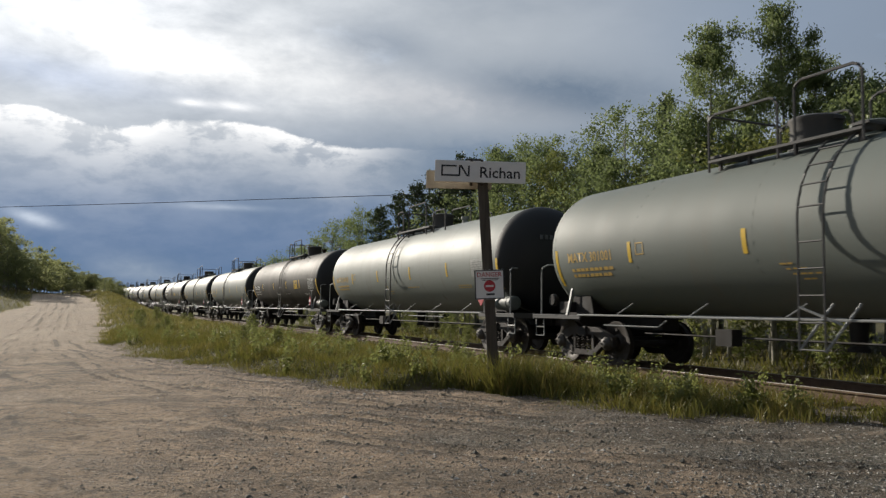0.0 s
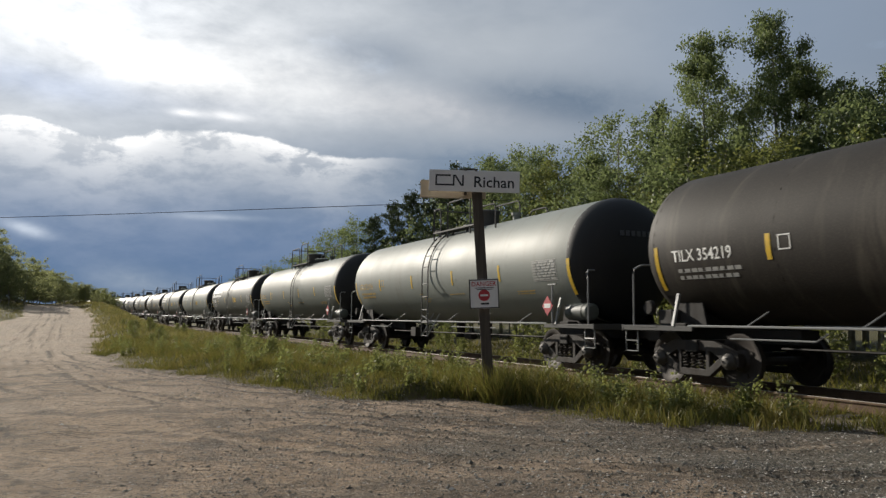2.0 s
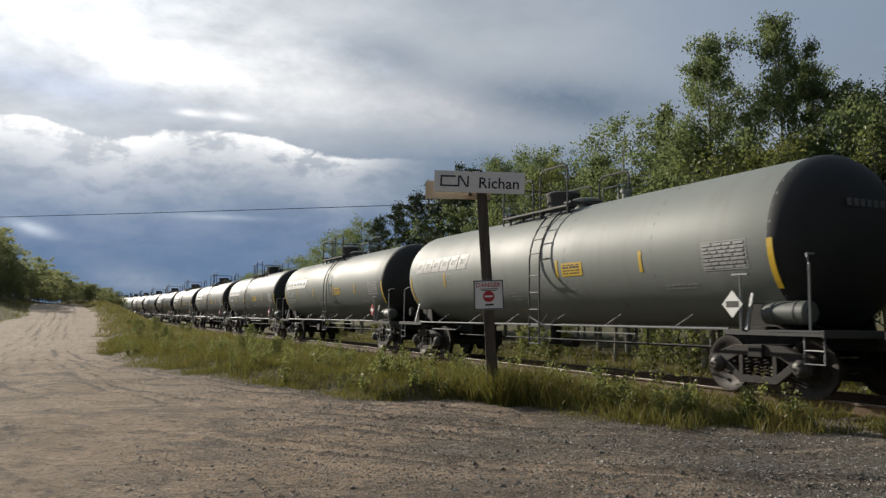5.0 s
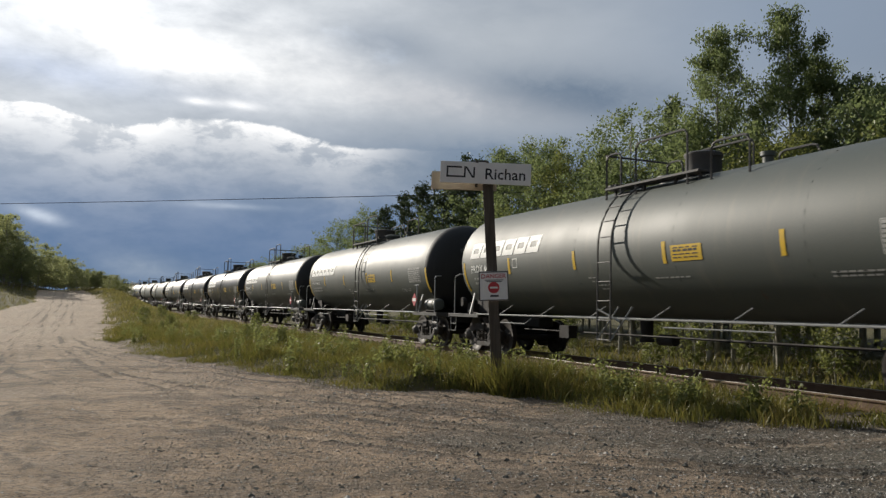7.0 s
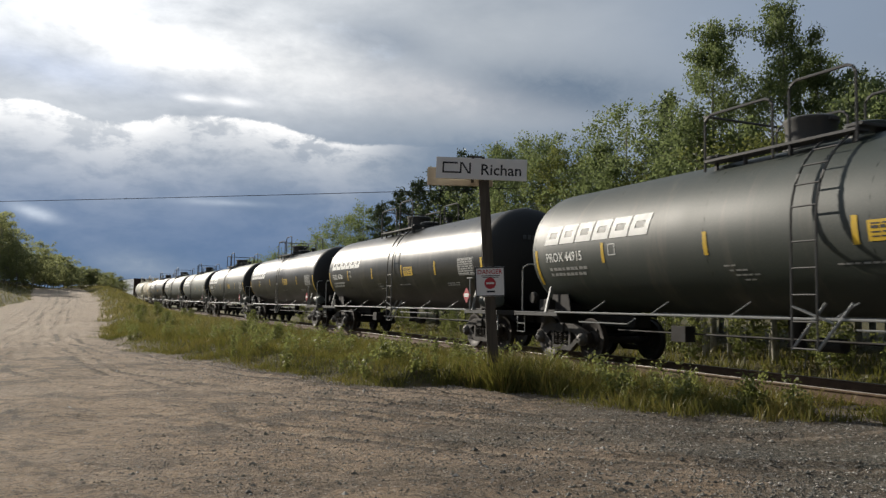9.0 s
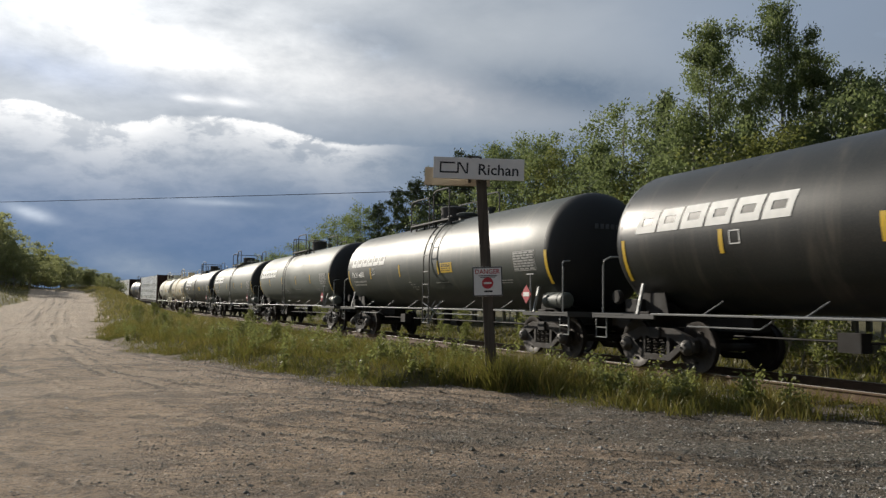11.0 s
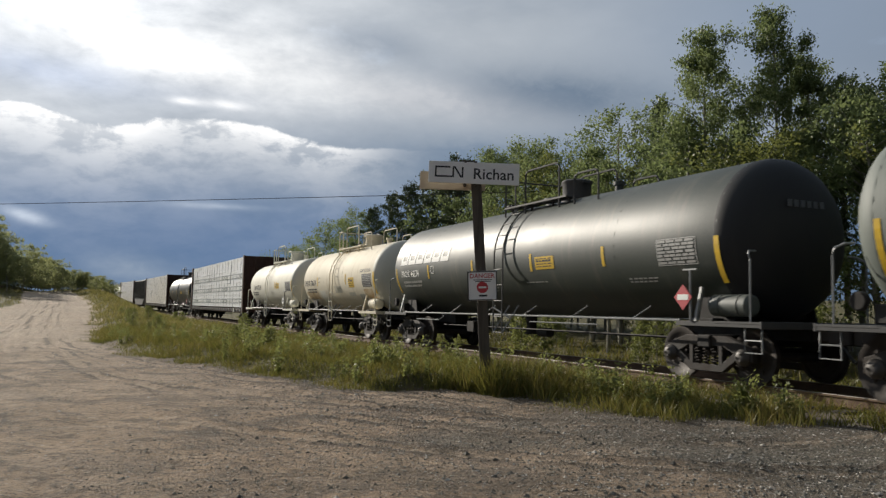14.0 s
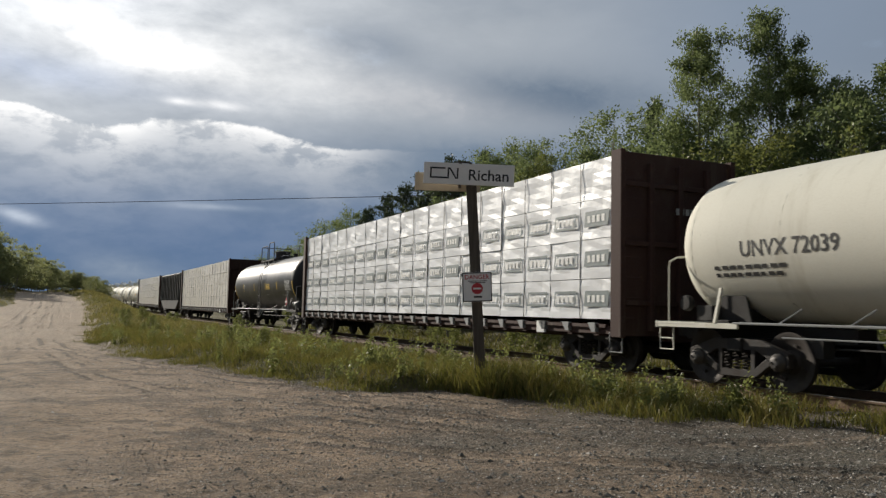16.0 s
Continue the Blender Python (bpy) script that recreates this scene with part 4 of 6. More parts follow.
def make_top(car, r, zc, mat, dome, dome_y, turned_at=None):
    """Walkway, safety rails and valve housing on the crown; turned_at: the ladder's place on a car whose housing stands on its near side."""
    zt = zc + r
    if turned_at is not None:
        pale = mat is M["ivory"] or mat is M["cream"]
        rail = mat if pale else M["hopper"]
        y = turned_at
        b = Build()
        for x in (-0.72, 0.72):
            b.box((x, y - 0.55, zt - 0.05), (0.34, 3.0, 0.05))
            for k in (0.8, -0.2, -1.2, -1.9):
                b.box((x * 0.98, y + k, zt - 0.16), (0.06, 0.06, 0.24))
        b.box((0, y + 0.85, zt + 0.03), (1.6, 0.3, 0.05))
        part("walkway", b, rail, car, "grated steel walkway", 0.005)
        for x in (-0.85, 0.85):
            for y0, y1, h in ((0.95, 0.42, 0.72), (-0.1, -1.7, 0.82), (-2.35, -3.3, 0.42)):
                part("safety_rail", Build().tube([(x, y + y0, zt - 0.28), (x, y + y0, zt + h - 0.13), (x, y + y0 - 0.05, zt + h - 0.03), (x, y + y0 - 0.14, zt + h), (x, y + y1 + 0.14, zt + h), (x, y + y1 + 0.05, zt + h - 0.03), (x, y + y1, zt + h - 0.13), (x, y + y1, zt - 0.28)], 0.025, 6), rail, car)
        part("end_rail", Build().tube([(-0.85, y + 0.95, zt - 0.1), (-0.85, y + 0.95, zt + 0.72), (0.85, y + 0.95, zt + 0.72), (0.85, y + 0.95, zt - 0.1)], 0.025, 6), rail, car)
        hs = Build().lathe([(0, 0.40), (0.04, 0.40), (0.05, 0.36), (0.44, 0.36), (0.48, 0.39), (0.53, 0.39), (0.56, 0.34), (0.565, 0.05)], (0, y - 1.2, zt - 0.06), "z", 28)
        hs.box((0, y - 0.82, zt + 0.42), (0.14, 0.08, 0.08)).box((0, y - 1.58, zt + 0.42), (0.2, 0.1, 0.05))
        part("valve_housing", hs, dome, car, "cylindrical steel valve housing", smooth=0.7)
        part("manway", Build().lathe([(0, 0.30), (0.12, 0.30), (0.14, 0.36), (0.19, 0.36), (0.21, 0.28), (0.23, 0.05)], (0, y - 0.3, zt - 0.05), "z", 24), mat, car, "bolted manway lid")
        part("relief_valve", Build().lathe([(0, 0.1), (0.2, 0.1), (0.22, 0.14), (0.3, 0.14), (0.31, 0.03)], (0.1, y - 2.8, zt - 0.04), "z", 14), mat, car)
        return
    b = Build()
    for x in (-0.78, 0.78):
        b.box((x, 0.55, zt - 0.06), (0.30, 3.2, 0.05))
        for y in (-0.9, 0.3, 1.3, 2.0):
            b.box((x * 0.98, y, zt - 0.16), (0.06, 0.06, 0.22))
    b.box((0, 2.05, zt + 0.03), (1.7, 0.3, 0.05)), b.box((0, -0.95, zt + 0.03), (1.7, 0.3, 0.05))
    part("walkway", b, M["hopper"], car, "grated steel walkway", 0.005)
    for x in (-0.9, 0.9):
        for y0, y1, h in ((2.15, 0.55, 0.80), (0.2, -1.05, 0.95)):
            b = Build().tube([(x, y0, zt - 0.25), (x, y0, zt + h - 0.13), (x, y0 - 0.06, zt + h - 0.04), (x, y0 - 0.15, zt + h), (x, y1 + 0.15, zt + h), (x, y1 + 0.06, zt + h - 0.04), (x, y1, zt + h - 0.13), (x, y1, zt - 0.25)], 0.026, 6)
            part("safety_rail", b, M["hopper"] if mat is not M["ivory"] and mat is not M["cream"] else mat, car)
    b = Build().tube([(-0.9, 2.15, zt - 0.1), (-0.9, 2.15, zt + 0.8), (0.9, 2.15, zt + 0.8), (0.9, 2.15, zt - 0.1)], 0.026, 6)
    part("end_rail", b, M["hopper"], car)
    hs = Build().lathe([(0, 0.46), (0.04, 0.46), (0.05, 0.42), (0.46, 0.42), (0.50, 0.45), (0.55, 0.45), (0.58, 0.40), (0.585, 0.05)], (0, dome_y, zt - 0.06), "z", 28)
    hs.box((0, dome_y + 0.44, zt + 0.44), (0.14, 0.08, 0.08)).box((0, dome_y - 0.44, zt + 0.44), (0.2, 0.1, 0.05))
    part("valve_housing", hs, dome, car, "cylindrical steel valve housing", smooth=0.7)
    mw = Build().lathe([(0, 0.30), (0.16, 0.30), (0.18, 0.36), (0.24, 0.36), (0.27, 0.28), (0.29, 0.05)], (0, dome_y - 1.1, zt - 0.05), "z", 24)
    part("manway", mw, mat, car, "bolted manway lid")
    vv = Build().lathe([(0, 0.1), (0.2, 0.1), (0.22, 0.14), (0.3, 0.14), (0.31, 0.03)], (0.1, -2.0, zt - 0.04), "z", 14).tube([(-0.35, -1.7, zt - 0.1), (-0.35, -1.7, zt + 0.28), (-0.35, -2.3, zt + 0.28), (-0.35, -2.3, zt - 0.1)], 0.022, 6)
    part("relief_valve", vv, mat, car)


MARKS = dict(w="mark_white", d="mark_dim", o="mark_orange", k="mark_black")


def make_tank_car(length, paint_name, label, brand, text, ink, half=None, r=CYL_R, zc=CYL_Z, ladder_y=-0.64, mid=0.0, panel=True, placard="red", chart=True, patches=(), extra="", turned=False):
    car = thing("tank_car", Matrix.Identity(4), label, "tank car", "cars of the train")
    mat = M[paint_name]
    half = half or length / 2 - 1.47
    plat = length / 2 - 0.48
    part("tank", tank_mesh(half, r, zc, mat), mat, car, "cylindrical tank with dished ends")
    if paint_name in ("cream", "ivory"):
        part("end_head", tank_mesh(half, r, zc, mat, end=M["head_pale"]), None, car, "dished end greyer than the tank, with soot")
        for i in range(5):
            part("small_print", Build().box((-0.35 + i * 0.16, -half - 0.68, zc + 0.55), (0.11, 0.01, 0.13)), M["print_dim"], car)
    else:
        # near-black on this end only, the far end keeps the tank's colour
        part("end_head", tank_mesh(half, r, zc, mat, end=M["head"]), None, car, "near-black dished end")
        for i in range(6):
            part("small_print", Build().box((-0.45 + i * 0.15, -half - 0.68, zc + 0.55), (0.10, 0.01, 0.12)), M["print_dim"], car)
    pale = paint_name in ("cream", "ivory")
    seams = [-half, -half * 0.62, -half * 0.22, half * 0.22, half * 0.62, half]
    for y in seams:
        part("weld_seam", Build().lathe([(-0.02, r - 0.01), (-0.014, r + 0.003), (0.014, r + 0.003), (0.02, r - 0.01)], (0, y, zc), "y", 36), mat, car)
    under_gear(car, length, plat, 1.06, mat if pale else M["bar"], half, zc - r)
    for s in (-1, 1):
        make_truck(car, s * (plat - 1.63))
        for x in (-1, 1):
            sd = Build()
            sd.prism([(s * (plat - 1.9), 1.05), (s * (plat - 1.0), 1.05), (s * (plat - 1.15), zc - r * 0.62), (s * (plat - 1.75), zc - r * 0.62)], x * 0.95, x * 1.0)
            # dark steel on pale cars too: shade under the tank put into the colour
            part("saddle", sd, M["steel"], car, bevel=0.01)
        up = Build().box((-1.36, s * (plat - 1.5), 1.35), (0.05, 0.055, 0.62), (0, 14, 0))
        part("saddle_post", up, mat if pale else M["bar"], car)
    make_ladder(car, ladder_y + mid, r, zc, mat if pale else M["hopper"])
    make_top(car, r, zc, mat, mat if pale else M["hopper"], 0.55, ladder_y + mid if turned else None)
    if mid:
        for o in car.children:
            if o.name.split(".")[0] in ("walkway", "safety_rail", "end_rail", "valve_housing", "manway", "relief_valve"):
                o.location.y += mid
    res = Build().lathe([(-0.46, 0.03), (-0.45, 0.14), (-0.40, 0.19), (0.40, 0.19), (0.45, 0.14), (0.46, 0.03)], (-1.12, -plat + 0.93, 1.33), "y", 18)
    for y in (-0.22, 0.2):
        res.lathe([(-0.02, 0.20), (0.02, 0.20)], (-1.12, -plat + 0.93 + y, 1.33), "y", 18)
    part("air_reservoir", res, mat if pale else M["mid"], car, "cylindrical air tank with straps", smooth=0.7)
    bc = Build().box((-1.05, plat - 1.0, 1.22), (0.3, 0.4, 0.28)).lathe([(-0.06, 0.14), (0.06, 0.14)], (-1.24, plat - 0.62, 1.4), "x", 16)
    part("brake_gear", bc, M["steel"], car, bevel=0.02)
    # brake rigging and pipes under the belly
    rig = Build().tube([(-0.6, -plat + 3.2, 0.72), (-0.6, plat - 3.2, 0.70)], 0.02, 5).tube([(0.5, -plat + 3.0, 0.66), (0.5, plat - 3.0, 0.66)], 0.025, 5)
    rig.lathe([(-0.25, 0.12), (0.25, 0.12)], (0.0, 0.2, 0.62), "y", 14).box((-0.7, 3.0, 0.7), (0.25, 0.4, 0.3)).lathe([(0, 0.16), (-0.45, 0.13), (-0.5, 0.17), (-0.55, 0.17)], (0, 0.9, 1.1), "z", 14)
    part("rigging", rig, M["steel"], car)
    part("lower_rail", Build().tube([(-1.43, -1.4, 0.92), (-1.43, -plat + 4.4, 0.92)], 0.014, 5), M["bar"], car)
    part("pull_rod", Build().tube([(-1.43, plat - 2.9, 0.86), (-1.43, plat - 4.6, 0.86), (-1.3, plat - 4.7, 0.98)], 0.014, 5), M["bar"], car)
    # stencils on the near side
    if brand:
        w = 0.58
        for i in range(6):
            me = patch(w, 0.43, M["mark_white" if brand == "w" else "mark_dim"], 0.27, 0.142)
            part("painted_mark", wrap(me, 7.05 * half / 7.5 - i * (w + 0.06), 2.62, r, zc), None, car, "block shape of a white painted mark")
    if text:
        me = letters(text, 0.30 if length > 15 else 0.37, M[MARKS[ink]], 0.92)
        zz = 2.26 if length > 15 else 2.20
        part("lettering", wrap(me, 7.0 * half / 7.5 if length > 15 else half - 1.12 if length > 12.5 else 4.8, zz - 0.04, r, zc), None, car, "stencilled reporting mark")
        for j, w in enumerate((1.55, 1.45)):
            part("small_print", wrap(print_line(w, 0.07, M[MARKS[ink if ink != "w" else "d"]], 9), 6.9 * half / 7.5 - (0 if length > 15 else 0.1), zz - 0.24 - j * 0.12, r, zc), None, car)
    for y, z, w, hh, key in patches:
        part("paint_patch", wrap(patch(w, hh, M[key]), y, z, r, zc, 0.003), None, car, {"ivory": "fresh white repaint patch", "smudge": "grey overpainted patch", "stain": "rusty brown stain"}[key])
    if extra:
        part("lettering", wrap(letters(extra, 0.17, M["mark_black"], 1.05), -3.34, 2.56, r, zc), None, car, "stencilled cargo name")
    if chart:
        ck = M["mark_dim"] if not pale else M["mark_black"]
        y0, z0 = -half + 1.55, 2.06
        if pale:
            y0, z0 = -half + 1.3, 1.99
        me = patch(1.05, 0.5, ck, 0, None if pale else 0.018)
        part("data_panel", wrap(me, y0, z0, r, zc), None, car)
        for j in range(7):
            part("small_print", wrap(print_line(1.0, 0.045 if not pale else 0.022, ck if not pale else M["mark_dim"], 4 + j % 3, 0.12), y0 - 0.03, z0 + 0.03 + j * 0.065, r, zc, 0.01), None, car)
    if panel:
        py, pz, pw, ph = panel if isinstance(panel, tuple) else (-1.60, 2.16, 0.82, 0.30)
        part("yellow_panel", wrap(patch(pw, ph, M["yellow"]), py, pz, r, zc), None, car, "yellow notice panel with dark print")
        for j in range(4):
            part("small_print", wrap(print_line(pw * 0.86, ph * (0.14 if j == 1 else 0.07), M["mark_black"], 4 + j % 2), py - pw * 0.07, pz + ph * (0.78 - 0.2 * j), r, zc, 0.01), None, car)
    if length > 15:
        for y, z, w in ((1.25, 1.92, 0.32), (1.15, 1.84, 0.42), (1.05, 1.76, 0.55), (0.9, 1.68, 0.3), (-1.0, 1.86, 1.0), (-5.0, 1.84, 0.9), (-5.0, 1.78, 0.85)):
            part("small_print", wrap(print_line(w, 0.03, M[MARKS["d" if ink == "w" else ink]], max(2, round(w / 0.14))), y, z, r, zc), None, car)
    stripes = [(-1.35, 0.10), (-half + 3.3, 0.10), (-half + 0.06, 0.12)]
    if length > 15:
        stripes += [(half - 0.02, 0.10), (half - 2.7, 0.10), (half - 5.75, 0.10)]
    elif length < 12.5:
        stripes = [(2.66, 0.08), (-1.48, 0.11), (-half + 0.06, 0.16)]
    for y, w in stripes:
        tall = abs(y) > half - 0.5
        part("reflector", wrap(patch(w, 0.85 if tall else 0.42, M["yellow"]), y, 1.72 if tall else 2.13, r, zc), None, car, "yellow reflective stripe")
    if length > 15 or length < 12.5:
        part("stencil_box", wrap(patch(0.24, 0.24, M[MARKS[ink]], 0, 0.02), half - 2.95 if length > 15 else 2.45, 2.27, r, zc), None, car)
    if placard:
        c = M["red"] if placard == "red" else M["mark_white"]
        b = Build()
        b.add([(-1.50, -plat + 1.75, 1.47 - 0.23), (-1.50, -plat + 1.52, 1.47), (-1.50, -plat + 1.75, 1.47 + 0.23), (-1.50, -plat + 1.98, 1.47), (-1.49, -plat + 1.75, 1.47 - 0.23), (-1.49, -plat + 1.52, 1.47), (-1.49, -plat + 1.75, 1.47 + 0.23), (-1.49, -plat + 1.98, 1.47)], [(0, 1, 2, 3), (7, 6, 5, 4), (0, 4, 5, 1), (1, 5, 6, 2), (2, 6, 7, 3), (3, 7, 4, 0)])
        p = part("placard", b, c, car, "diamond hazard placard on a bracket")
        part("placard_print", Build().box((-1.503, -plat + 1.75, 1.47), (0.004, 0.28, 0.10)), M["mark_white" if placard == "red" else "mark_black"], p)
        part("placard_post", Build().tube([(-1.46, -plat + 1.6, 1.05), (-1.46, -plat + 1.6, 1.95)], 0.025, 6).box((-1.46, -plat + 1.6, 1.96), (0.05, 0.35, 0.03)), M["bar"], car)
    return car


def make_lumber_car(length, wrapmat, label, logos=True):
    car = thing("lumber_car", Matrix.Identity(4), label, "lumber car", "cars of the train")
    h = length / 2
    b = Build().box((0, 0, 0.80), (0.6, length - 1.2, 0.34))
    for x in (-1.38, 1.38):
        b.box((x, 0, 0.84), (0.12, length - 2.0, 0.16))
    for i in range(24):
        y = -h + 1.6 + i * (length - 3.2) / 23
        b.prism([(y - 0.09, 0.98), (y + 0.09, 0.98), (y + 0.09, 0.72), (y - 0.09, 0.72)], -1.42, 1.42)
    part("underframe", b, M["maroon"], car, "oxide red deck with cross bearers", 0.01)
    part("side_sill", Build().box((-1.47, 0, 0.93), (0.05, length - 2.4, 0.07)).box((1.47, 0, 0.93), (0.05, length - 2.4, 0.07)), M["maroon"], car, "scuffed sill edge")
    for i in range(24):
        y = -h + 1.6 + i * (length - 3.2) / 23
        part("stake_pocket", Build().prism([(y - 0.10, 0.99), (y + 0.16, 0.99), (y + 0.02, 0.80), (y - 0.10, 0.80)], -1.53, -1.44), M["bar"], car)
    part("centre_beam", Build().box((0, 0, 2.6), (0.2, length - 2.6, 3.3)), M["maroon"], car)
    for s in (-1, 1):
        y = s * (h - 0.83)
        part("bulkhead", Build().box((0, y, 2.60), (2.80, 0.16, 3.72)), M["maroon"], car, "oxide red ribbed end bulkhead", 0.012)
        for x in (-1.46, 1.46):
            part("corner_post", Build().box((x, y, 2.6), (0.12, 0.34, 3.78)), M["maroon"], car, bevel=0.012)
        for x in (-0.75, 0.0, 0.75):
            part("bulkhead_rib", Build().box((x, y + s * 0.14, 2.55), (0.12, 0.12, 3.4)), M["maroon"], car, bevel=0.012)
        for z in (1.4, 2.6, 3.8):
            part("cross_rib", Build().box((0, y + s * 0.12, z), (2.78, 0.08, 0.1)), M["maroon"], car, bevel=0.012)
        for i in range(7):
            part("small_print", Build().box((-0.1 + i * 0.13, y - 0.0 + s * 0.19, 3.3), (0.08, 0.01, 0.13)), M["mark_dim"], car)
        make_truck(car, s * (h - 2.3))
        b = Build().box((0, s * (h - 0.45), 0.86), (0.24, 0.75, 0.22)).box((0.05 * s, s * (h - 0.1), 0.86), (0.3, 0.3, 0.3))
        part("coupler", b, M["truck"], car, bevel=0.02)
        for x in (-1.45, 1.45):
            st = Build().tube([(x, s * (h - 0.7), 0.8), (x, s * (h - 0.7), 0.42), (x, s * (h - 1.1), 0.42), (x, s * (h - 1.1), 0.8)], 0.016, 6)
            part("sill_step", st, M["bar"], car)
            lad = Build()
            for i in range(8):
                lad.tube([(x * 1.0, s * (h - 0.6), 1.1 + i * 0.4), (x * 0.75, s * (h - 0.6), 1.1 + i * 0.4)], 0.012, 5)
            part("rungs", lad, M["maroon"], car)
    part("cable_winch", Build().box((-1.5, -h + 3.6, 0.86), (0.06, 0.32, 0.26)), M["mark_white"], car, "white data plate")
    y0, y1 = -h + 1.02, h - 0.98
    n, rows = 10, 4
    w = (y1 - y0) / n
    rh = (4.42 - 1.06) / rows
    rnd = random.Random(5)
    bundle = []
    for v in range(3):
        bm = bmesh.new()
        bmesh.ops.create_cube(bm, size=1.0)
        bmesh.ops.scale(bm, vec=(1.30, w - 0.012, rh - 0.016), verts=bm.verts)
        bmesh.ops.subdivide_edges(bm, edges=bm.edges, cuts=5, use_grid_fill=True)
        for q in bm.verts:
            k = noise.noise((q.co.y * 2.6 + v * 9, q.co.z * 3.4 + q.co.y * 1.5, q.co.x)) * 0.035
            q.co.x += k
            q.co.z += 0.5 * k
        me = bpy.data.meshes.new("wrapped_pack")
        bm.to_mesh(me)
        bm.free()
        me.materials.append(wrapmat)
        bundle.append(me)
    for r_ in range(rows):
        for c in range(n):
            for x in (-0.76, 0.76):
                z, y = 1.06 + rh * (r_ + 0.5), y0 + w * (c + 0.5)
                u = part("wrapped_pack", bundle[rnd.randrange(3)], None, car, at=pose(x + rnd.uniform(-0.015, 0.015), y, z))
                if x > 0:
                    continue
                if logos and r_ < 3:
                    for j in range(2):
                        f = patch(0.84, 0.33, M["logo"], 0.15, 0.05 if (c + j) % 3 else None, rows=1)
                        for q in f.vertices:
                            q.co = (-0.672, -q.co.x + 0.42 + (j - 0.5) * w * 0.5, q.co.y - 0.16 + rnd.uniform(-0.002, 0.002))
                        lg = part("printed_mark", f, None, u)
                        for i in range(4):
                            part("printed_block", Build().box((-0.676, 0.235 - i * 0.165 + (j - 0.5) * w * 0.5, 0.005), (0.004, 0.105, 0.15)), M["mark_white"], lg)
                if r_ == rows - 1:
                    for j in (0.0, 0.5):
                        yy = y - w / 2 + w * j
                        part("tie_strap", Build().box((-1.425, yy, 2.74), (0.010, 0.018, 3.38)), M["strap"], car)
    return car


def make_hopper_car(length, paint_name, label):
    car = thing("hopper_car", Matrix.Identity(4), label, "hopper car", "cars of the train")
    h = length / 2
    b = Build()
    b.prism([(-h + 1.2, 1.5), (-h + 3.2, 0.7), (h - 3.2, 0.7), (h - 1.2, 1.5), (h - 0.7, 2.6), (h - 0.7, 4.3), (-h + 0.7, 4.3), (-h + 0.7, 2.6)], -1.45, 1.45)
    part("body", b, M[paint_name], car, bevel=0.03)
    for i in range(12):
        y = -h + 1.2 + i * (length - 2.4) / 11
        for x in (-1.5, 1.5):
            part("rib", Build().box((x, y, 2.9), (0.1, 0.1, 2.6)), M[paint_name], car)
    part("centre_sill", Build().box((0, 0, 0.86), (0.55, length - 1.0, 0.30)), M["steel"], car)
    part("roof_walk", Build().box((0, 0, 4.42), (0.8, length - 2, 0.05)).box((0, 0, 4.34), (2.4, length - 1.6, 0.1)), M[paint_name], car)
    for s in (-1, 1):
        make_truck(car, s * (h - 2.2))
        part("coupler", Build().box((0, s * (h - 0.3), 0.86), (0.26, 0.7, 0.26)), M["truck"], car)
        for x in (-1.3, 1.3):
            part("corner_post", Build().tube([(x, s * (h - 0.5), 0.7), (x, s * (h - 0.5), 4.3)], 0.05, 6), M[paint_name], car)
    return car


# near coupling of each car at the clip's start, then its make
CARS = (
    (-1.15, 17.13, "grey_green", "grey-green tank car with faded orange stencils", "", "MATX 301001", "o", True),
    (17.13, 35.41, "pale", "pale grey tank car with faded orange stencils", "", "MATX 310495", "o", False),
    (35.41, 53.39, "brown", "dark brown tank car with white stencils and yellow panel", "", "TILX 354219", "w", (-3.16, 2.11, 0.68, 0.43)),
    (53.39, 71.41, "pale", "pale grey tank car with orange stencils", "", "UTLX 21134", "o", False),
    (71.41, 89.44, "grey_green", "grey-green tank car with faint orange stencils", "", "UTLX 21", "o", False),
    (89.44, 107.7, "mid", "mid grey tank car with white block marks", "w", "PROX 44832", "w", True),
    (107.7, 126.0, "pale", "pale grey tank car with white block marks", "d", "", "d", True),
    (126.0, 144.28, "grey_green", "grey tank car with large white block marks", "w", "PROX 45073", "d", True),
    (144.28, 162.19, "mid", "mid grey tank car with white block marks", "w", "PROX 44750", "w", True),
    (162.19, 180.12, "mid", "grey tank car with white block marks", "w", "PROX 44280", "d", True),
    (180.12, 197.85, "dark", "dark green-grey tank car with white block marks", "w", "PROX 44915", "w", True),
    (197.85, 215.9, "black", "glossy black tank car with white block marks", "w", "PROX 45764", "w", True),
    (215.9, 234.3, "black", "glossy black tank car with white block marks", "w", "", "w", True),
    (234.3, 252.64, "dark", "dark grey tank car with white block marks", "w", "PROX 44883", "w", True),
    (252.64, 270.51, "grey_green", "light grey tank car with white block marks", "w", "", "d", False),
    (270.51, 288.5, "grey_green", "light grey tank car with white block marks", "w", "PROX 44887", "d", False),
    (288.5, 306.55, "dark", "dark grey tank car with bright white block marks", "w", "PROX 44274", "w", True),
)
TRAIN = []


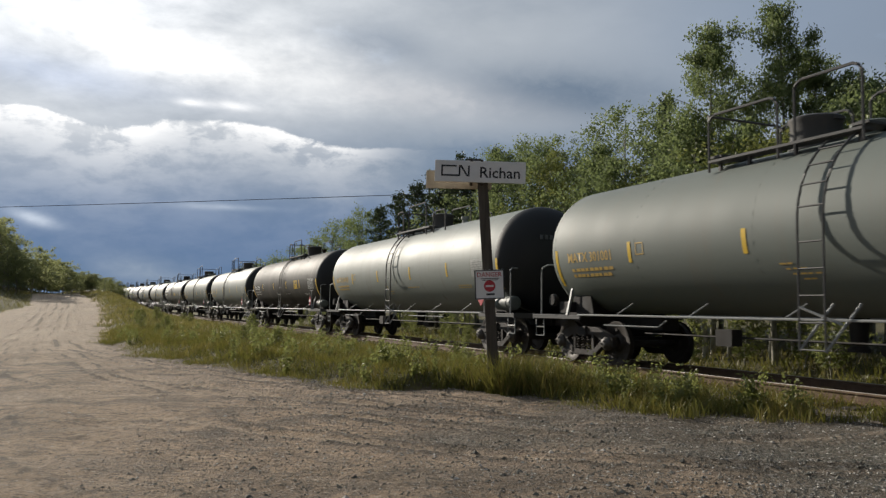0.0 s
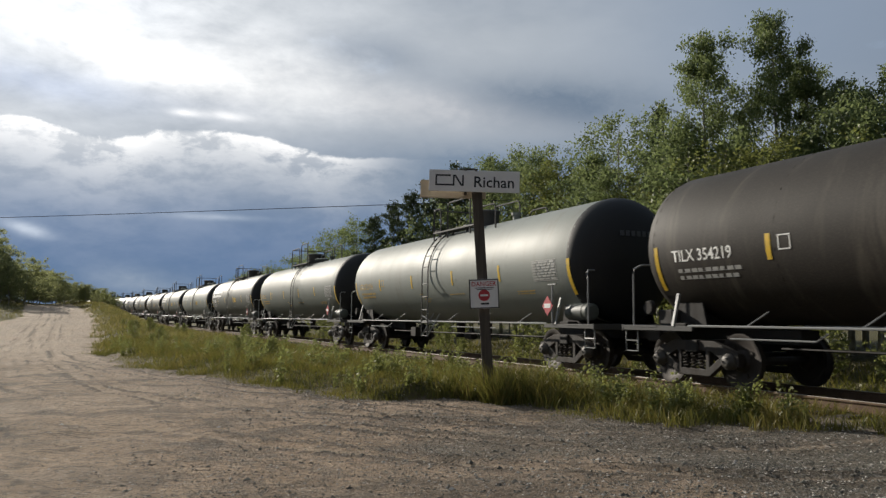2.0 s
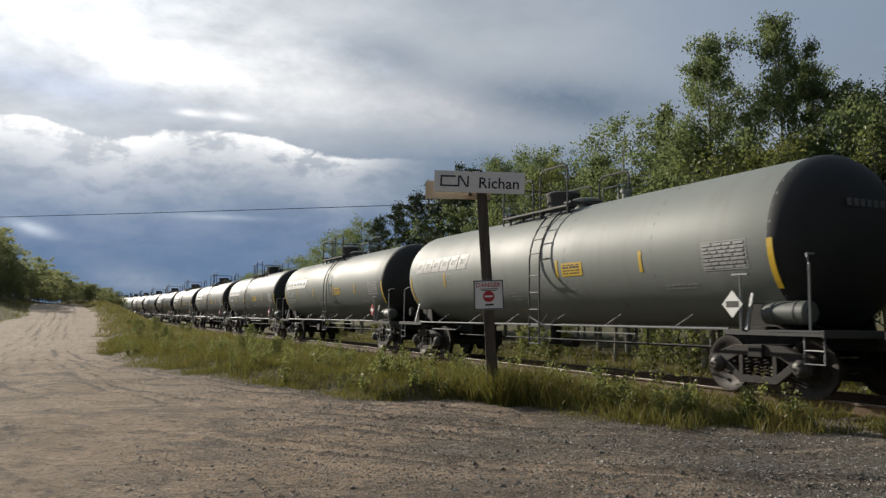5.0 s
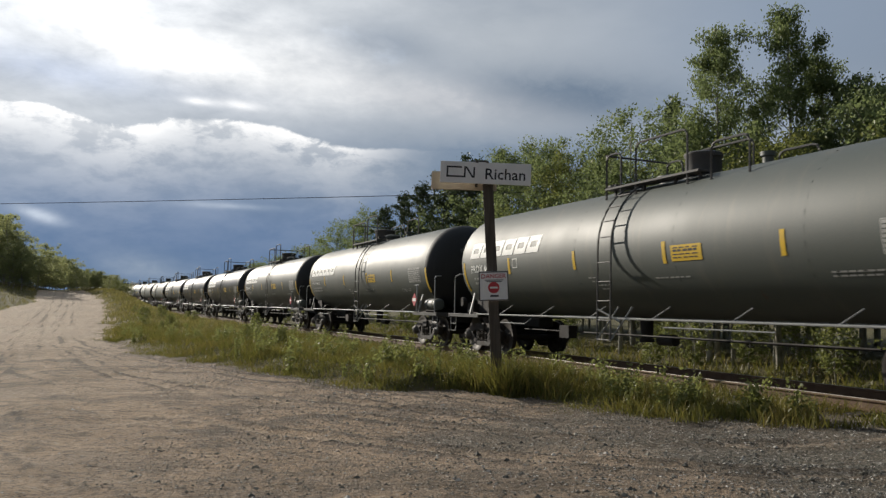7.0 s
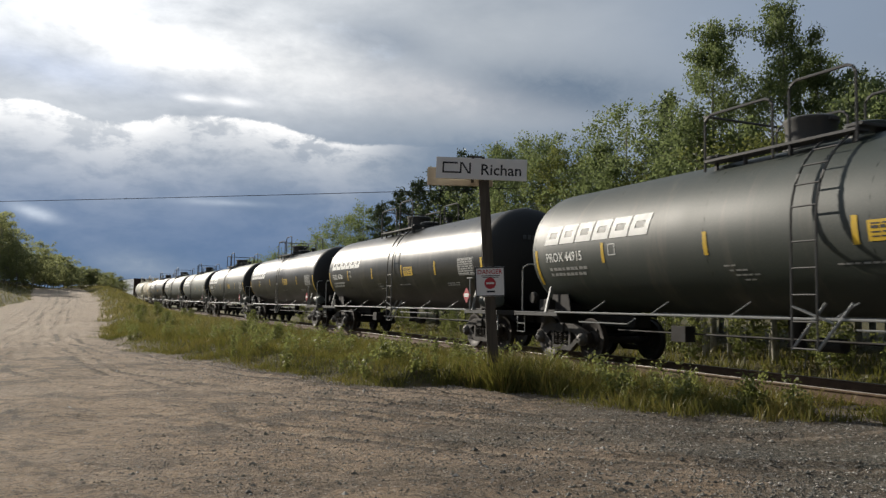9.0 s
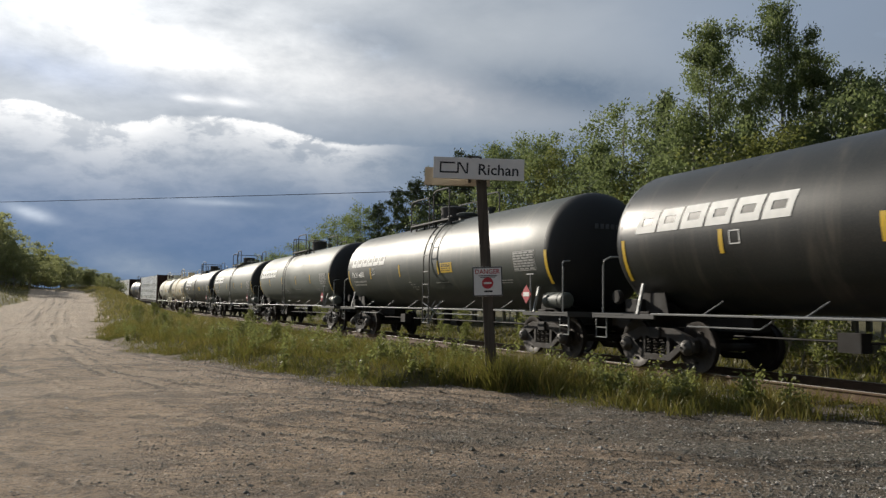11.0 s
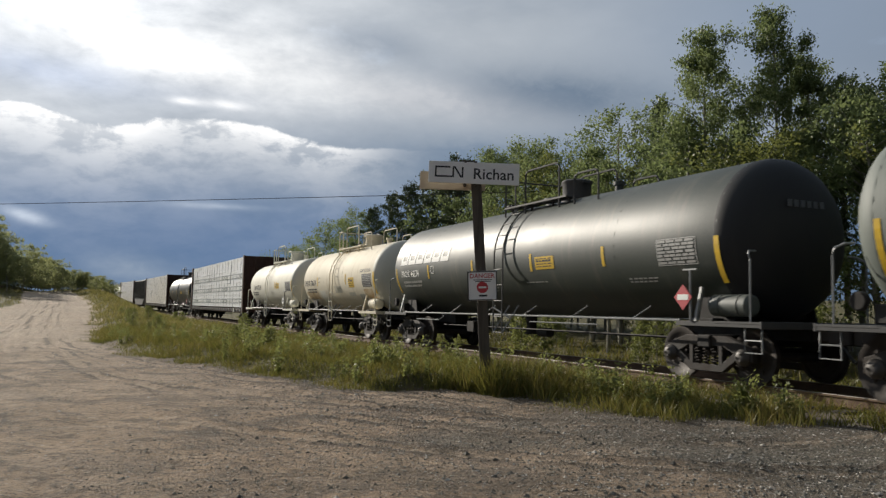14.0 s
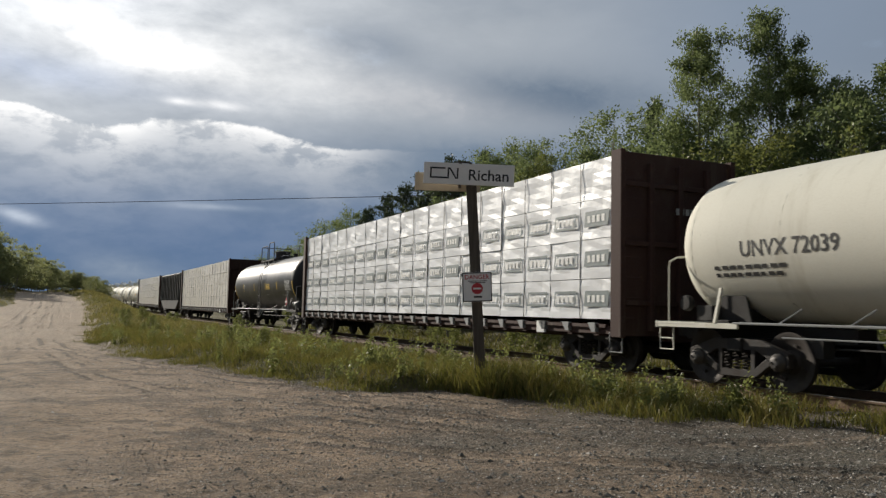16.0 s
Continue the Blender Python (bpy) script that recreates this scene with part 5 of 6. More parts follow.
def join_train():
    shift = {1: 0.9, 3: 0.9, 5: 0.55, 8: 0.95, 13: -0.2, 14: 1.2, 16: 0.6}
    for i, (near, far, col, label, brand, text, ink, panel) in enumerate(CARS):
        car = make_tank_car(far - near, col, label, brand, text, ink, panel=panel, placard="red" if brand != "d" else "white", ladder_y=-0.64 + shift.get(i, 0.0), mid=1.07 if near < 0 else 0.0, turned=i in (1, 2, 3, 5, 8, 14, 16))
        TRAIN.append((car, (near + far) / 2, far - near))
    TRAIN.append((make_tank_car(12.14, "cream", "stained cream tank car with black cargo lettering", "", "UNVX 70614", "k", half=4.92, r=1.36, zc=2.42, extra="CAUSTIC SODA", placard="", ladder_y=0.05, turned=True, panel=(-1.90, 2.0, 0.70, 0.40), patches=((2.5, 1.42, 0.85, 0.62, "ivory"), (0.12, 1.80, 0.95, 0.30, "smudge"), (-1.65, 1.66, 0.78, 0.16, "smudge"), (-2.9, 1.48, 0.55, 0.30, "smudge"), (4.7, 1.55, 1.9, 0.42, "stain"), (-3.6, 1.55, 1.0, 0.42, "stain"))), 312.6, 12.14))
    TRAIN.append((make_tank_car(12.82, "ivory", "ivory tank car with black stencils", "", "UNVX 72039", "k", half=5.1, r=1.34, zc=2.42, placard="white", ladder_y=0.05, turned=True), 325.4, 12.82))
    ivory = TRAIN[-1][0]
    lumber = make_lumber_car(25.35, M["wrap"], "oxide red lumber car stacked with white wrapped bundles")
    TRAIN.append((lumber, 344.3, 25.35))
    blk = make_tank_car(17.6, "black", "black tank car between two lumber cars", "", "", "w")
    TRAIN.append((blk, 365.9, 17.6))
    lum2 = make_lumber_car(25.35, M["wrap_tan"], "oxide red lumber car stacked with cream wrapped bundles", False)
    TRAIN.append((lum2, 387.4, 25.35))
    hop = make_hopper_car(16.0, "hopper", "dark grey ribbed hopper car")
    TRAIN.append((hop, 408.2, 16.0))
    TRAIN.append((copy_thing(lum2, Matrix.Identity(4)), 429.0, 25.35))
    y = 441.7
    for i in range(7):
        TRAIN.append((copy_thing(ivory, Matrix.Identity(4)), y + 6.41, 12.82))
        y += 12.82



join_train()


# ---- station sign ----
def make_station_sign():
    base = (7.25, 13.72)
    z0 = land(*base)
    sg = thing("station_sign", Matrix.Identity(4), "white station name sign on a leaning wooden post", "sign")
    az = radians(26.6)
    right, back = Vector((math.cos(az), -math.sin(az), 0)), Vector((math.sin(az), math.cos(az), 0))
    foot = Vector((base[0], base[1], z0 - 0.3))
    top = Vector((6.93, 13.78, 3.98))
    d = (top - foot)
    b = Build()
    vs, n = [], 9
    for i in range(n):
        p = foot + d * (i / (n - 1))
        w = 0.105 - 0.006 * i / n
        for a, c in ((-1, -1), (1, -1), (1, 1), (-1, 1)):
            vs.append(p + right * (a * w + 0.006 * noise.noise((i * 1.7, a, c))) + back * (c * w))
    b.add(vs, [(i * 4 + k, i * 4 + (k + 1) % 4, i * 4 + 4 + (k + 1) % 4, i * 4 + 4 + k) for i in range(n - 1) for k in range(4)] + [(0, 1, 2, 3), (n * 4 - 1, n * 4 - 2, n * 4 - 3, n * 4 - 4)])
    part("post", b, M["post"], sg, "weathered dark wooden post", 0.012)

    def board_pose(c, tilt, turn=0.0):
        return Matrix.Translation(c) @ Matrix.Rotation(-az + turn, 4, "Z") @ Matrix.Rotation(radians(tilt), 4, "Y")
    c = Vector((0, 0, 1.16)) + Vector((math.sin(az), math.cos(az), math.tan(radians(9.92)))) * 15.2
    brd = part("name_board", Build().box((0, 0, 0), (1.76, 0.035, 0.42)), M["sign"], sg, "white enamel name board", 0.006, at=board_pose(c, 1.6))
    tx = letters("Richan", 0.30, M["sign_ink"], 1.0)
    for v in tx.vertices:
        v.co = (v.co.x - 0.02, -0.0195, v.co.y - 0.115)
    part("lettering", tx, None, brd, "dark place name")
    worm = Build()
    pts = [(-0.46, 0.10), (-0.74, 0.10), (-0.74, -0.085), (-0.40, -0.085), (-0.40, 0.10), (-0.37, 0.10), (-0.25, -0.085), (-0.22, -0.085), (-0.22, 0.11)]
    # one bent stroke with mitred corners
    hw, vs, n = 0.016, [], len(pts)
    for i, (px, pz) in enumerate(pts):
        d0 = Vector((px - pts[max(i - 1, 0)][0], pz - pts[max(i - 1, 0)][1])) if i else None
        d1 = Vector((pts[min(i + 1, n - 1)][0] - px, pts[min(i + 1, n - 1)][1] - pz)) if i < n - 1 else None
        d0, d1 = (d0 or d1).normalized(), (d1 or d0).normalized()
        nn = Vector((-(d0 + d1).y, (d0 + d1).x)).normalized()
        k = hw / max(nn.dot(Vector((-d1.y, d1.x))), 0.35)
        vs += [(px + nn.x * k, -0.0185, pz + nn.y * k), (px - nn.x * k, -0.0185, pz - nn.y * k), (px - nn.x * k, -0.021, pz - nn.y * k), (px + nn.x * k, -0.021, pz + nn.y * k)]
    worm.add(vs, [(4 * i + a, 4 * i + (a + 1) % 4, 4 * i + 4 + (a + 1) % 4, 4 * i + 4 + a) for i in range(n - 1) for a in range(4)] + [(0, 1, 2, 3), (4 * n - 1, 4 * n - 2, 4 * n - 3, 4 * n - 4)])
    part("emblem", worm, M["sign_ink"], brd, "dark bent line emblem")
    back_c = c + back * 0.30 - right * 0.42 + Vector((0, 0, -0.11))
    part("rear_board", Build().box((0, 0, 0), (1.3, 0.035, 0.36)), M["box"], sg, "second name board seen from behind", 0.006, at=board_pose(back_c, 1.6, radians(-4)))
    for x in (-0.10, 0.10):
        part("bracket", Build().box((x - 0.07, 0.15, -0.2), (0.05, 0.30, 0.07)).box((x - 0.07, 0.15, 0.21), (0.05, 0.34, 0.03)), M["post"], brd)
    cap = Build().box((-0.1, 0.14, 0.225), (0.3, 0.22, 0.05))
    part("post_cap", cap, M["post"], brd)
    ws_c = Vector((0, 0, 1.16)) + Vector((math.sin(radians(27.35)), math.cos(radians(27.35)), math.tan(radians(1.79)))) * 15.3
    ws = part("warning_board", Build().box((0, 0, 0), (0.57, 0.02, 0.57)), M["sign"], sg, "white danger notice with a red no-entry disc", 0.004, at=board_pose(ws_c, -2.5))
    rim = Build()
    for x, z, w, h in ((0, 0.272, 0.57, 0.02), (0, -0.272, 0.57, 0.02), (-0.275, 0, 0.02, 0.53), (0.275, 0, 0.02, 0.53)):
        rim.box((x, -0.012, z), (w, 0.004, h))
    part("rim", rim, M["sign_ink"], ws)
    part("disc", Build().lathe([(-0.013, 0.11), (-0.010, 0.11)], (0, 0, -0.03), "y", 28), M["red"], ws, "red no-entry disc")
    part("disc_bar", Build().box((0, -0.0155, -0.03), (0.15, 0.003, 0.035)), M["sign"], ws)
    dg = letters("DANGER", 0.125, M["red"], 0.95)
    w = max(v.co.x for v in dg.vertices)
    for v in dg.vertices:
        v.co = (v.co.x - w / 2, -0.0125, v.co.y + 0.15)
    part("lettering", dg, None, ws, "red warning word")
    for z, w in ((0.115, 0.36), (0.085, 0.30), (-0.19, 0.16)):
        part("small_print", Build().box((0.01, -0.012, z), (w, 0.003, 0.014 if z > 0 else 0.035)), M["sign_ink"], ws)


make_station_sign()


def make_cable():
    a, b = Vector((-70.0, 112.0, 8.4)), Vector((27.0, 33.0, 7.75))
    pts = []
    for i in range(41):
        f = i / 40
        p = a + (b - a) * f
        p.z -= 1.4 * 4 * f * (1 - f) * 0.35
        pts.append(p)
    tagged(new("overhead_cable", Build().tube(pts, 0.018, 6).mesh("overhead_cable", M["cable"])), "thin black overhead cable strung across the lane", "cable")


make_cable()


# ---- plants ----
def leaf_mesh(name, centres, sizes, mat, rng, flat=0.0):
    n = len(centres)
    d = rng.normal(size=(n, 3))
    d[:, 2] *= 1 - flat
    d /= np.linalg.norm(d, axis=1)[:, None] + 1e-9
    e = np.cross(d, rng.normal(size=(n, 3)))
    e /= np.linalg.norm(e, axis=1)[:, None] + 1e-9
    s = sizes[:, None]
    v = np.stack([centres - d * s, centres + e * s * 0.55, centres + d * s, centres - e * s * 0.55], 1).reshape(-1, 3)
    me = bpy.data.meshes.new(name)
    me.vertices.add(4 * n)
    me.vertices.foreach_set("co", v.astype(np.float32).ravel())
    me.loops.add(4 * n)
    me.loops.foreach_set("vertex_index", np.arange(4 * n, dtype=np.int32))
    me.polygons.add(n)
    me.polygons.foreach_set("loop_start", np.arange(0, 4 * n, 4, dtype=np.int32))
    me.update(calc_edges=True)
    me.materials.append(mat)
    return me


def make_tree(kind, h, seed, label, leaves=5200, fine=1.0):
    """One tree of height h, standing at its own origin."""
    rng = np.random.default_rng(seed)
    rd = random.Random(seed)
    conifer = kind in ("spruce", "pine")
    tree = thing("tree", Matrix.Identity(4), label, "tree", "forest edge")
    bark = M["bark_dark"] if conifer else M["bark"]
    b = Build()
    bend = [Vector((0, 0, 0))]
    for i in range(1, 9):
        bend.append(Vector((bend[-1].x + rd.uniform(-0.09, 0.09), bend[-1].y + rd.uniform(-0.09, 0.09), h * 0.96 * i / 8)))
    bend[0].z = -0.3
    b.tube(bend, 0.012 * h, 8, 0.015)

    def on_trunk(f):
        f = min(max(f, 0), 0.999) * 8
        i = int(f)
        return bend[i].lerp(bend[i + 1], f - i)
    cs, ss = [], []
    nl = {"spruce": 60, "pine": 54, "poplar": 52, "slim": 40}.get(kind, 40)
    start = {"spruce": 0.10, "pine": 0.14, "poplar": 0.24, "slim": 0.48}.get(kind, 0.12)
    for i in range(nl):
        f = start + (0.97 - start) * (i + rd.random()) / nl
        p = on_trunk(f)
        g = (f - start) / (1 - start)
        if kind == "spruce":
            ln, rise = h * 0.17 * (1 - g) ** 0.9 + 0.12, -0.15
        elif kind == "pine":
            ln, rise = h * 0.25 * (1 - g) ** 0.6 + 0.15, 0.14
        elif kind in ("poplar", "slim"):
            ln, rise = h * (0.21 if kind == "poplar" else 0.11) * (0.5 + 0.5 * math.sin(math.pi * min(0.2 + 0.8 * g, 1))) * (1 - 0.70 * g ** 1.5), 0.75
        else:
            ln, rise = h * (0.14 + 0.16 * math.sin(math.pi * min(g + 0.15, 1)) ** 0.8), 0.6
        ln *= rd.uniform(0.45, 1.4)
        a = i * 2.4 + rd.uniform(-0.5, 0.5)
        tip = p + Vector((math.cos(a) * ln, math.sin(a) * ln, ln * rise * rd.uniform(0.6, 1.3)))
        mid = p.lerp(tip, 0.5) + Vector((0, 0, (-0.06 if conifer else 0.05) * ln))
        b.tube([p, mid, tip], 0.0035 * h * (1.15 - g), 4, 0.004)
        k = int(leaves / nl * rd.uniform(0.6, 1.4) * (1.2 - 0.5 * g))
        if conifer:
            u = rng.random(k)[:, None] ** 0.7
            q = np.array(p)[None] * (1 - u) + np.array(tip)[None] * u
            q = q + rng.normal(size=(k, 3)) * np.array([0.05, 0.05, 0.035])[None] * h * (0.30 if kind == "spruce" else 0.42) * (0.4 + (1 - u))
            sz = rng.uniform(0.07, 0.16, k) * (h / 9)
        else:
            # leaves gather in tufts along the limb and at its tip
            tufts = [np.array(p.lerp(tip, rd.uniform(0.35, 1.08))) + rng.normal(size=3) * 0.10 * ln for _ in range(6)]
            pick = rng.integers(0, 6, k)
            q = np.array(tufts)[pick] + rng.normal(size=(k, 3)) * ((0.019 if kind in ("poplar", "slim") else 0.026) * h * rd.uniform(0.6, 1.2)) * np.array([1, 1, 0.8])
            sz = rng.uniform(0.065, 0.135, k) * (h / 11) ** 0.4
        cs.append(q), ss.append(sz)
    part("trunk", b, bark, tree, "pale slender trunk and limbs" if not conifer else "dark straight trunk and limbs", smooth=1.2)
    mat = {"poplar": "leaf_poplar", "slim": "leaf_poplar", "birch": "leaf_poplar", "yellow": "leaf_yellow", "spruce": "leaf_dark", "pine": "leaf_dark", "shrub": "leaf_shrub", "willow": "leaf_lane"}[kind]
    c, s = np.concatenate(cs), np.concatenate(ss) * fine
    part("crown", leaf_mesh("crown", c, s, M[mat], rng), None, tree, "loose ragged crown of small leaves" if not conifer else "ragged crown of dark needles")
    return tree


PROTO = {
    "poplar": [make_tree("poplar", 12, 11, "tall green poplar behind the track", 27000, 0.58), make_tree("poplar", 12, 12, "tall green poplar behind the track", 22000, 0.58)],
    "slim": [make_tree("slim", 10, 81, "slender aspen with a bare pale trunk", 5200, 0.62), make_tree("slim", 10, 82, "slender aspen with a bare pale trunk", 5200, 0.62)],
    "birch": [make_tree("birch", 9, 21, "green young birch in the forest edge", 15000, 0.66), make_tree("birch", 9, 22, "green young birch in the forest edge", 15000, 0.66), make_tree("poplar", 9, 23, "slender green aspen in the forest edge", 18000, 0.62)],
    "yellow": [make_tree("yellow", 8, 31, "yellowing aspen in the forest edge", 14000, 0.64)],
    "spruce": [make_tree("spruce", 10, 41, "dark spire-shaped spruce in the forest", 12000, 0.6)],
    "pine": [make_tree("pine", 10, 51, "dark ragged pine in the forest", 15000, 0.55), make_tree("pine", 10, 52, "dark ragged pine in the forest", 15000, 0.55)],
    "fill": [make_tree("birch", 9, 71, "green birch within the forest", 7500, 0.78), make_tree("birch", 9, 72, "green birch within the forest", 7500, 0.78)],
    "willow": [make_tree("willow", 4, 91, "far tree beside the lane with leaves paled as by haze", 5200, 0.8), make_tree("willow", 4, 92, "far tree beside the lane with leaves paled as by haze", 5200, 0.8)],
    "shrub": [make_tree("shrub", 3, 61, "low leafy roadside shrub", 1500, 1.2), make_tree("shrub", 3, 62, "low leafy roadside shrub", 1500, 1.2)],
}
FULL = {"willow": 4, "poplar": 12, "slim": 10, "birch": 9, "yellow": 8, "spruce": 10, "pine": 10, "shrub": 3, "fill": 9}
used = set()


def plant(kind, x, y, h, which=None, wide=1.0):
    i = (random.randrange(len(PROTO[kind])) if which is None else which) % len(PROTO[kind])
    src = PROTO[kind][i]
    m = pose(x, y, land(x, y), 0, 0, random.uniform(0, 360))
    if src.name in used:
        ob = copy_thing(src, m)
    else:
        used.add(src.name)
        ob = src
        ob.matrix_basis = m
    s = h / FULL[kind]
    ob.scale = (s * wide, s * wide, s)
    return ob


def polar(az, dist):
    return math.sin(radians(az)) * dist, math.cos(radians(az)) * dist


# kind, azimuth and distance from the lot, height
SPECIMENS = (
    ("poplar", 42.8, 31, 12.9, 0, 0.80), ("poplar", 47.6, 30.5, 13.0, 1, 0.72), ("poplar", 41.3, 31.5, 9.4, 1, 0.7), ("poplar", 45.3, 32.5, 9.2, 0, 0.7), ("poplar", 49.6, 31, 11.0, 0, 0.85), ("slim", 51.6, 30, 9.9, 0, 1.0), ("slim", 53.2, 29, 9.3, 1, 1.0), ("slim", 52.4, 34, 10.6, 1, 1.0), ("slim", 54.6, 31, 10.4, 0, 1.1), ("birch", 57.0, 30, 10.0, 2, 0.9), ("slim", 46.4, 28.5, 7.4, 1, 0.9), ("slim", 43.8, 29, 7.2, 0, 0.9), ("slim", 48.9, 29, 7.9, 1, 0.9), ("slim", 39.6, 32, 8.2, 0, 0.9), ("slim", 36.3, 34, 8.6, 1, 0.9),
    ("spruce", 39.9, 38, 11.8, 0, 0.8), ("birch", 37.2, 36, 10.3, 0, 1.0), ("birch", 40.5, 34, 9.0, 1, 1.0), ("yellow", 38.8, 33, 7.5, 0, 1.0), ("birch", 35.2, 38, 9.6, 2, 1.1), ("yellow", 33.0, 40, 9.2, 0, 1.0),
    ("birch", 28.6, 49, 10.8, 1, 0.9), ("fill", 26.4, 54, 11.0, 0, 0.9), ("fill", 24.5, 58, 10.8, 1, 0.9), ("fill", 30.3, 47, 10.4, 0, 1.0),
    ("birch", 31.2, 43, 10.9, 1, 0.9), ("birch", 29.5, 46, 10.9, 0, 1.0), ("spruce", 27.8, 48, 11.9, 0, 0.75), ("pine", 25.5, 52, 12.1, 0, 1.0), ("pine", 23.6, 55, 11.6, 0, 1.0), ("pine", 22.0, 58, 11.2, 0, 0.9),
    ("pine", 20.7, 60, 10.8, 0, 0.8), ("pine", 19.3, 64, 10.2, 0, 0.9), ("fill", 18.2, 68, 9.9, 1, 1.0), ("fill", 17.0, 73, 9.8, 0, 1.0), ("fill", 15.9, 78, 9.0, 1, 1.1), ("fill", 15.0, 84, 8.6, 1, 1.1), ("fill", 14.0, 92, 8.2, 0, 1.1),
    ("fill", 12.8, 102, 7.2, 1, 1.2), ("fill", 11.6, 116, 7.0, 0, 1.2), ("fill", 10.4, 132, 6.6, 1, 1.2), ("fill", 9.0, 155, 6.5, 2, 1.2),
)


def make_forest():
    for kind, az, dist, h, w, wide in SPECIMENS:
        x, y = polar(az, dist)
        plant(kind, x, y, h, w, wide)
    rd = random.Random(3)
    for i in range(64):
        f = i / 64
        y = 4 + 130 * f ** 1.5 + rd.uniform(-1, 1)
        x = track_x(y) + 8.5 + rd.uniform(0, 9)
        az = math.degrees(math.atan2(x, y))
        top = 10.0 if az > 40 else 8.6
        kind = rd.choice(["fill", "fill", "yellow", "fill"]) if az > 27 or az < 18.5 else rd.choice(["pine", "pine", "fill"])
        plant(kind, x, y, top * rd.uniform(0.58, 0.88), None, rd.uniform(1.0, 1.3))
    for i in range(46):
        y = 3 + 75 * (i / 46) ** 1.3 + rd.uniform(-0.6, 0.6)
        plant("shrub", track_x(y) + 5.4 + rd.uniform(0, 4.0), y, rd.uniform(0.9, 2.3), None, rd.uniform(0.8, 1.2))
    # tree line beyond the lane
    for i in range(54):
        f = i / 53
        az = -10.5 + 12.0 * f
        dist = rd.uniform(100, 150)
        el = 5.2 if az < -4.9 else 3.7 + (1.5 - 3.7) * smooth01(-4.5, 1.6, az)
        x, y = polar(az, dist)
        h = max(1.16 + dist * math.tan(radians(el * rd.uniform(0.78, 1.05))) - land(x, y), 1.6)
        plant("willow", x, y, h, None, 1.1 if h > 4 else 1.5)
    # undergrowth in front of the tree line, and clumps on the rise
    for i in range(34):
        az = -7.5 + 9.4 * i / 33
        x, y = polar(az + rd.uniform(-0.2, 0.2), rd.uniform(110, 124))
        plant("willow", x, y, rd.uniform(1.4, 2.4), None, rd.uniform(1.5, 2.1))
    for i in range(16):
        y = rd.uniform(24, 62)
        x = rd.uniform(edge_x(y) + 1.5, track_x(y) - 3.2)
        plant("shrub", x, y, rd.uniform(0.5, 0.95), None, rd.uniform(1.1, 1.7))
    for az, dist, h in ((0.6, 112, 1.8), (1.2, 105, 1.7), (-0.2, 118, 1.6), (1.7, 118, 2.2)):
        x, y = polar(az, dist)
        plant("shrub", x, y, h, None, 1.2)


make_forest()


def blades(name, spots, mat, label):
    """One mesh of bent grass blades: rows of x, y, height, width."""
    rng = np.random.default_rng(7)
    p = np.array(spots)
    n = len(p)
    base = np.stack([p[:, 0], p[:, 1], p[:, 4]], 1)
    a = rng.uniform(0, 6.283, n)
    side = np.stack([np.cos(a), np.sin(a), np.zeros(n)], 1) * p[:, 3:4]
    lean = np.stack([rng.normal(size=n), rng.normal(size=n), np.zeros(n)], 1) * p[:, 2:3] * 0.5
    up = np.array([0, 0, 1.0])[None] * p[:, 2:3]
    v = np.stack([base - side, base + side, base + up * 0.6 + lean * 0.4 + side * 0.7, base + up * 0.6 + lean * 0.4 - side * 0.7, base + up + lean], 1).reshape(-1, 3)
    fs = []
    for i in range(n):
        k = 5 * i
        fs += [(k, k + 1, k + 2, k + 3), (k + 3, k + 2, k + 4)]
    me = bpy.data.meshes.new(name)
    me.from_pydata(v.tolist(), [], fs)
    me.materials.append(mat)
    tagged(new(name, me), label, "grass", kind="stuff")


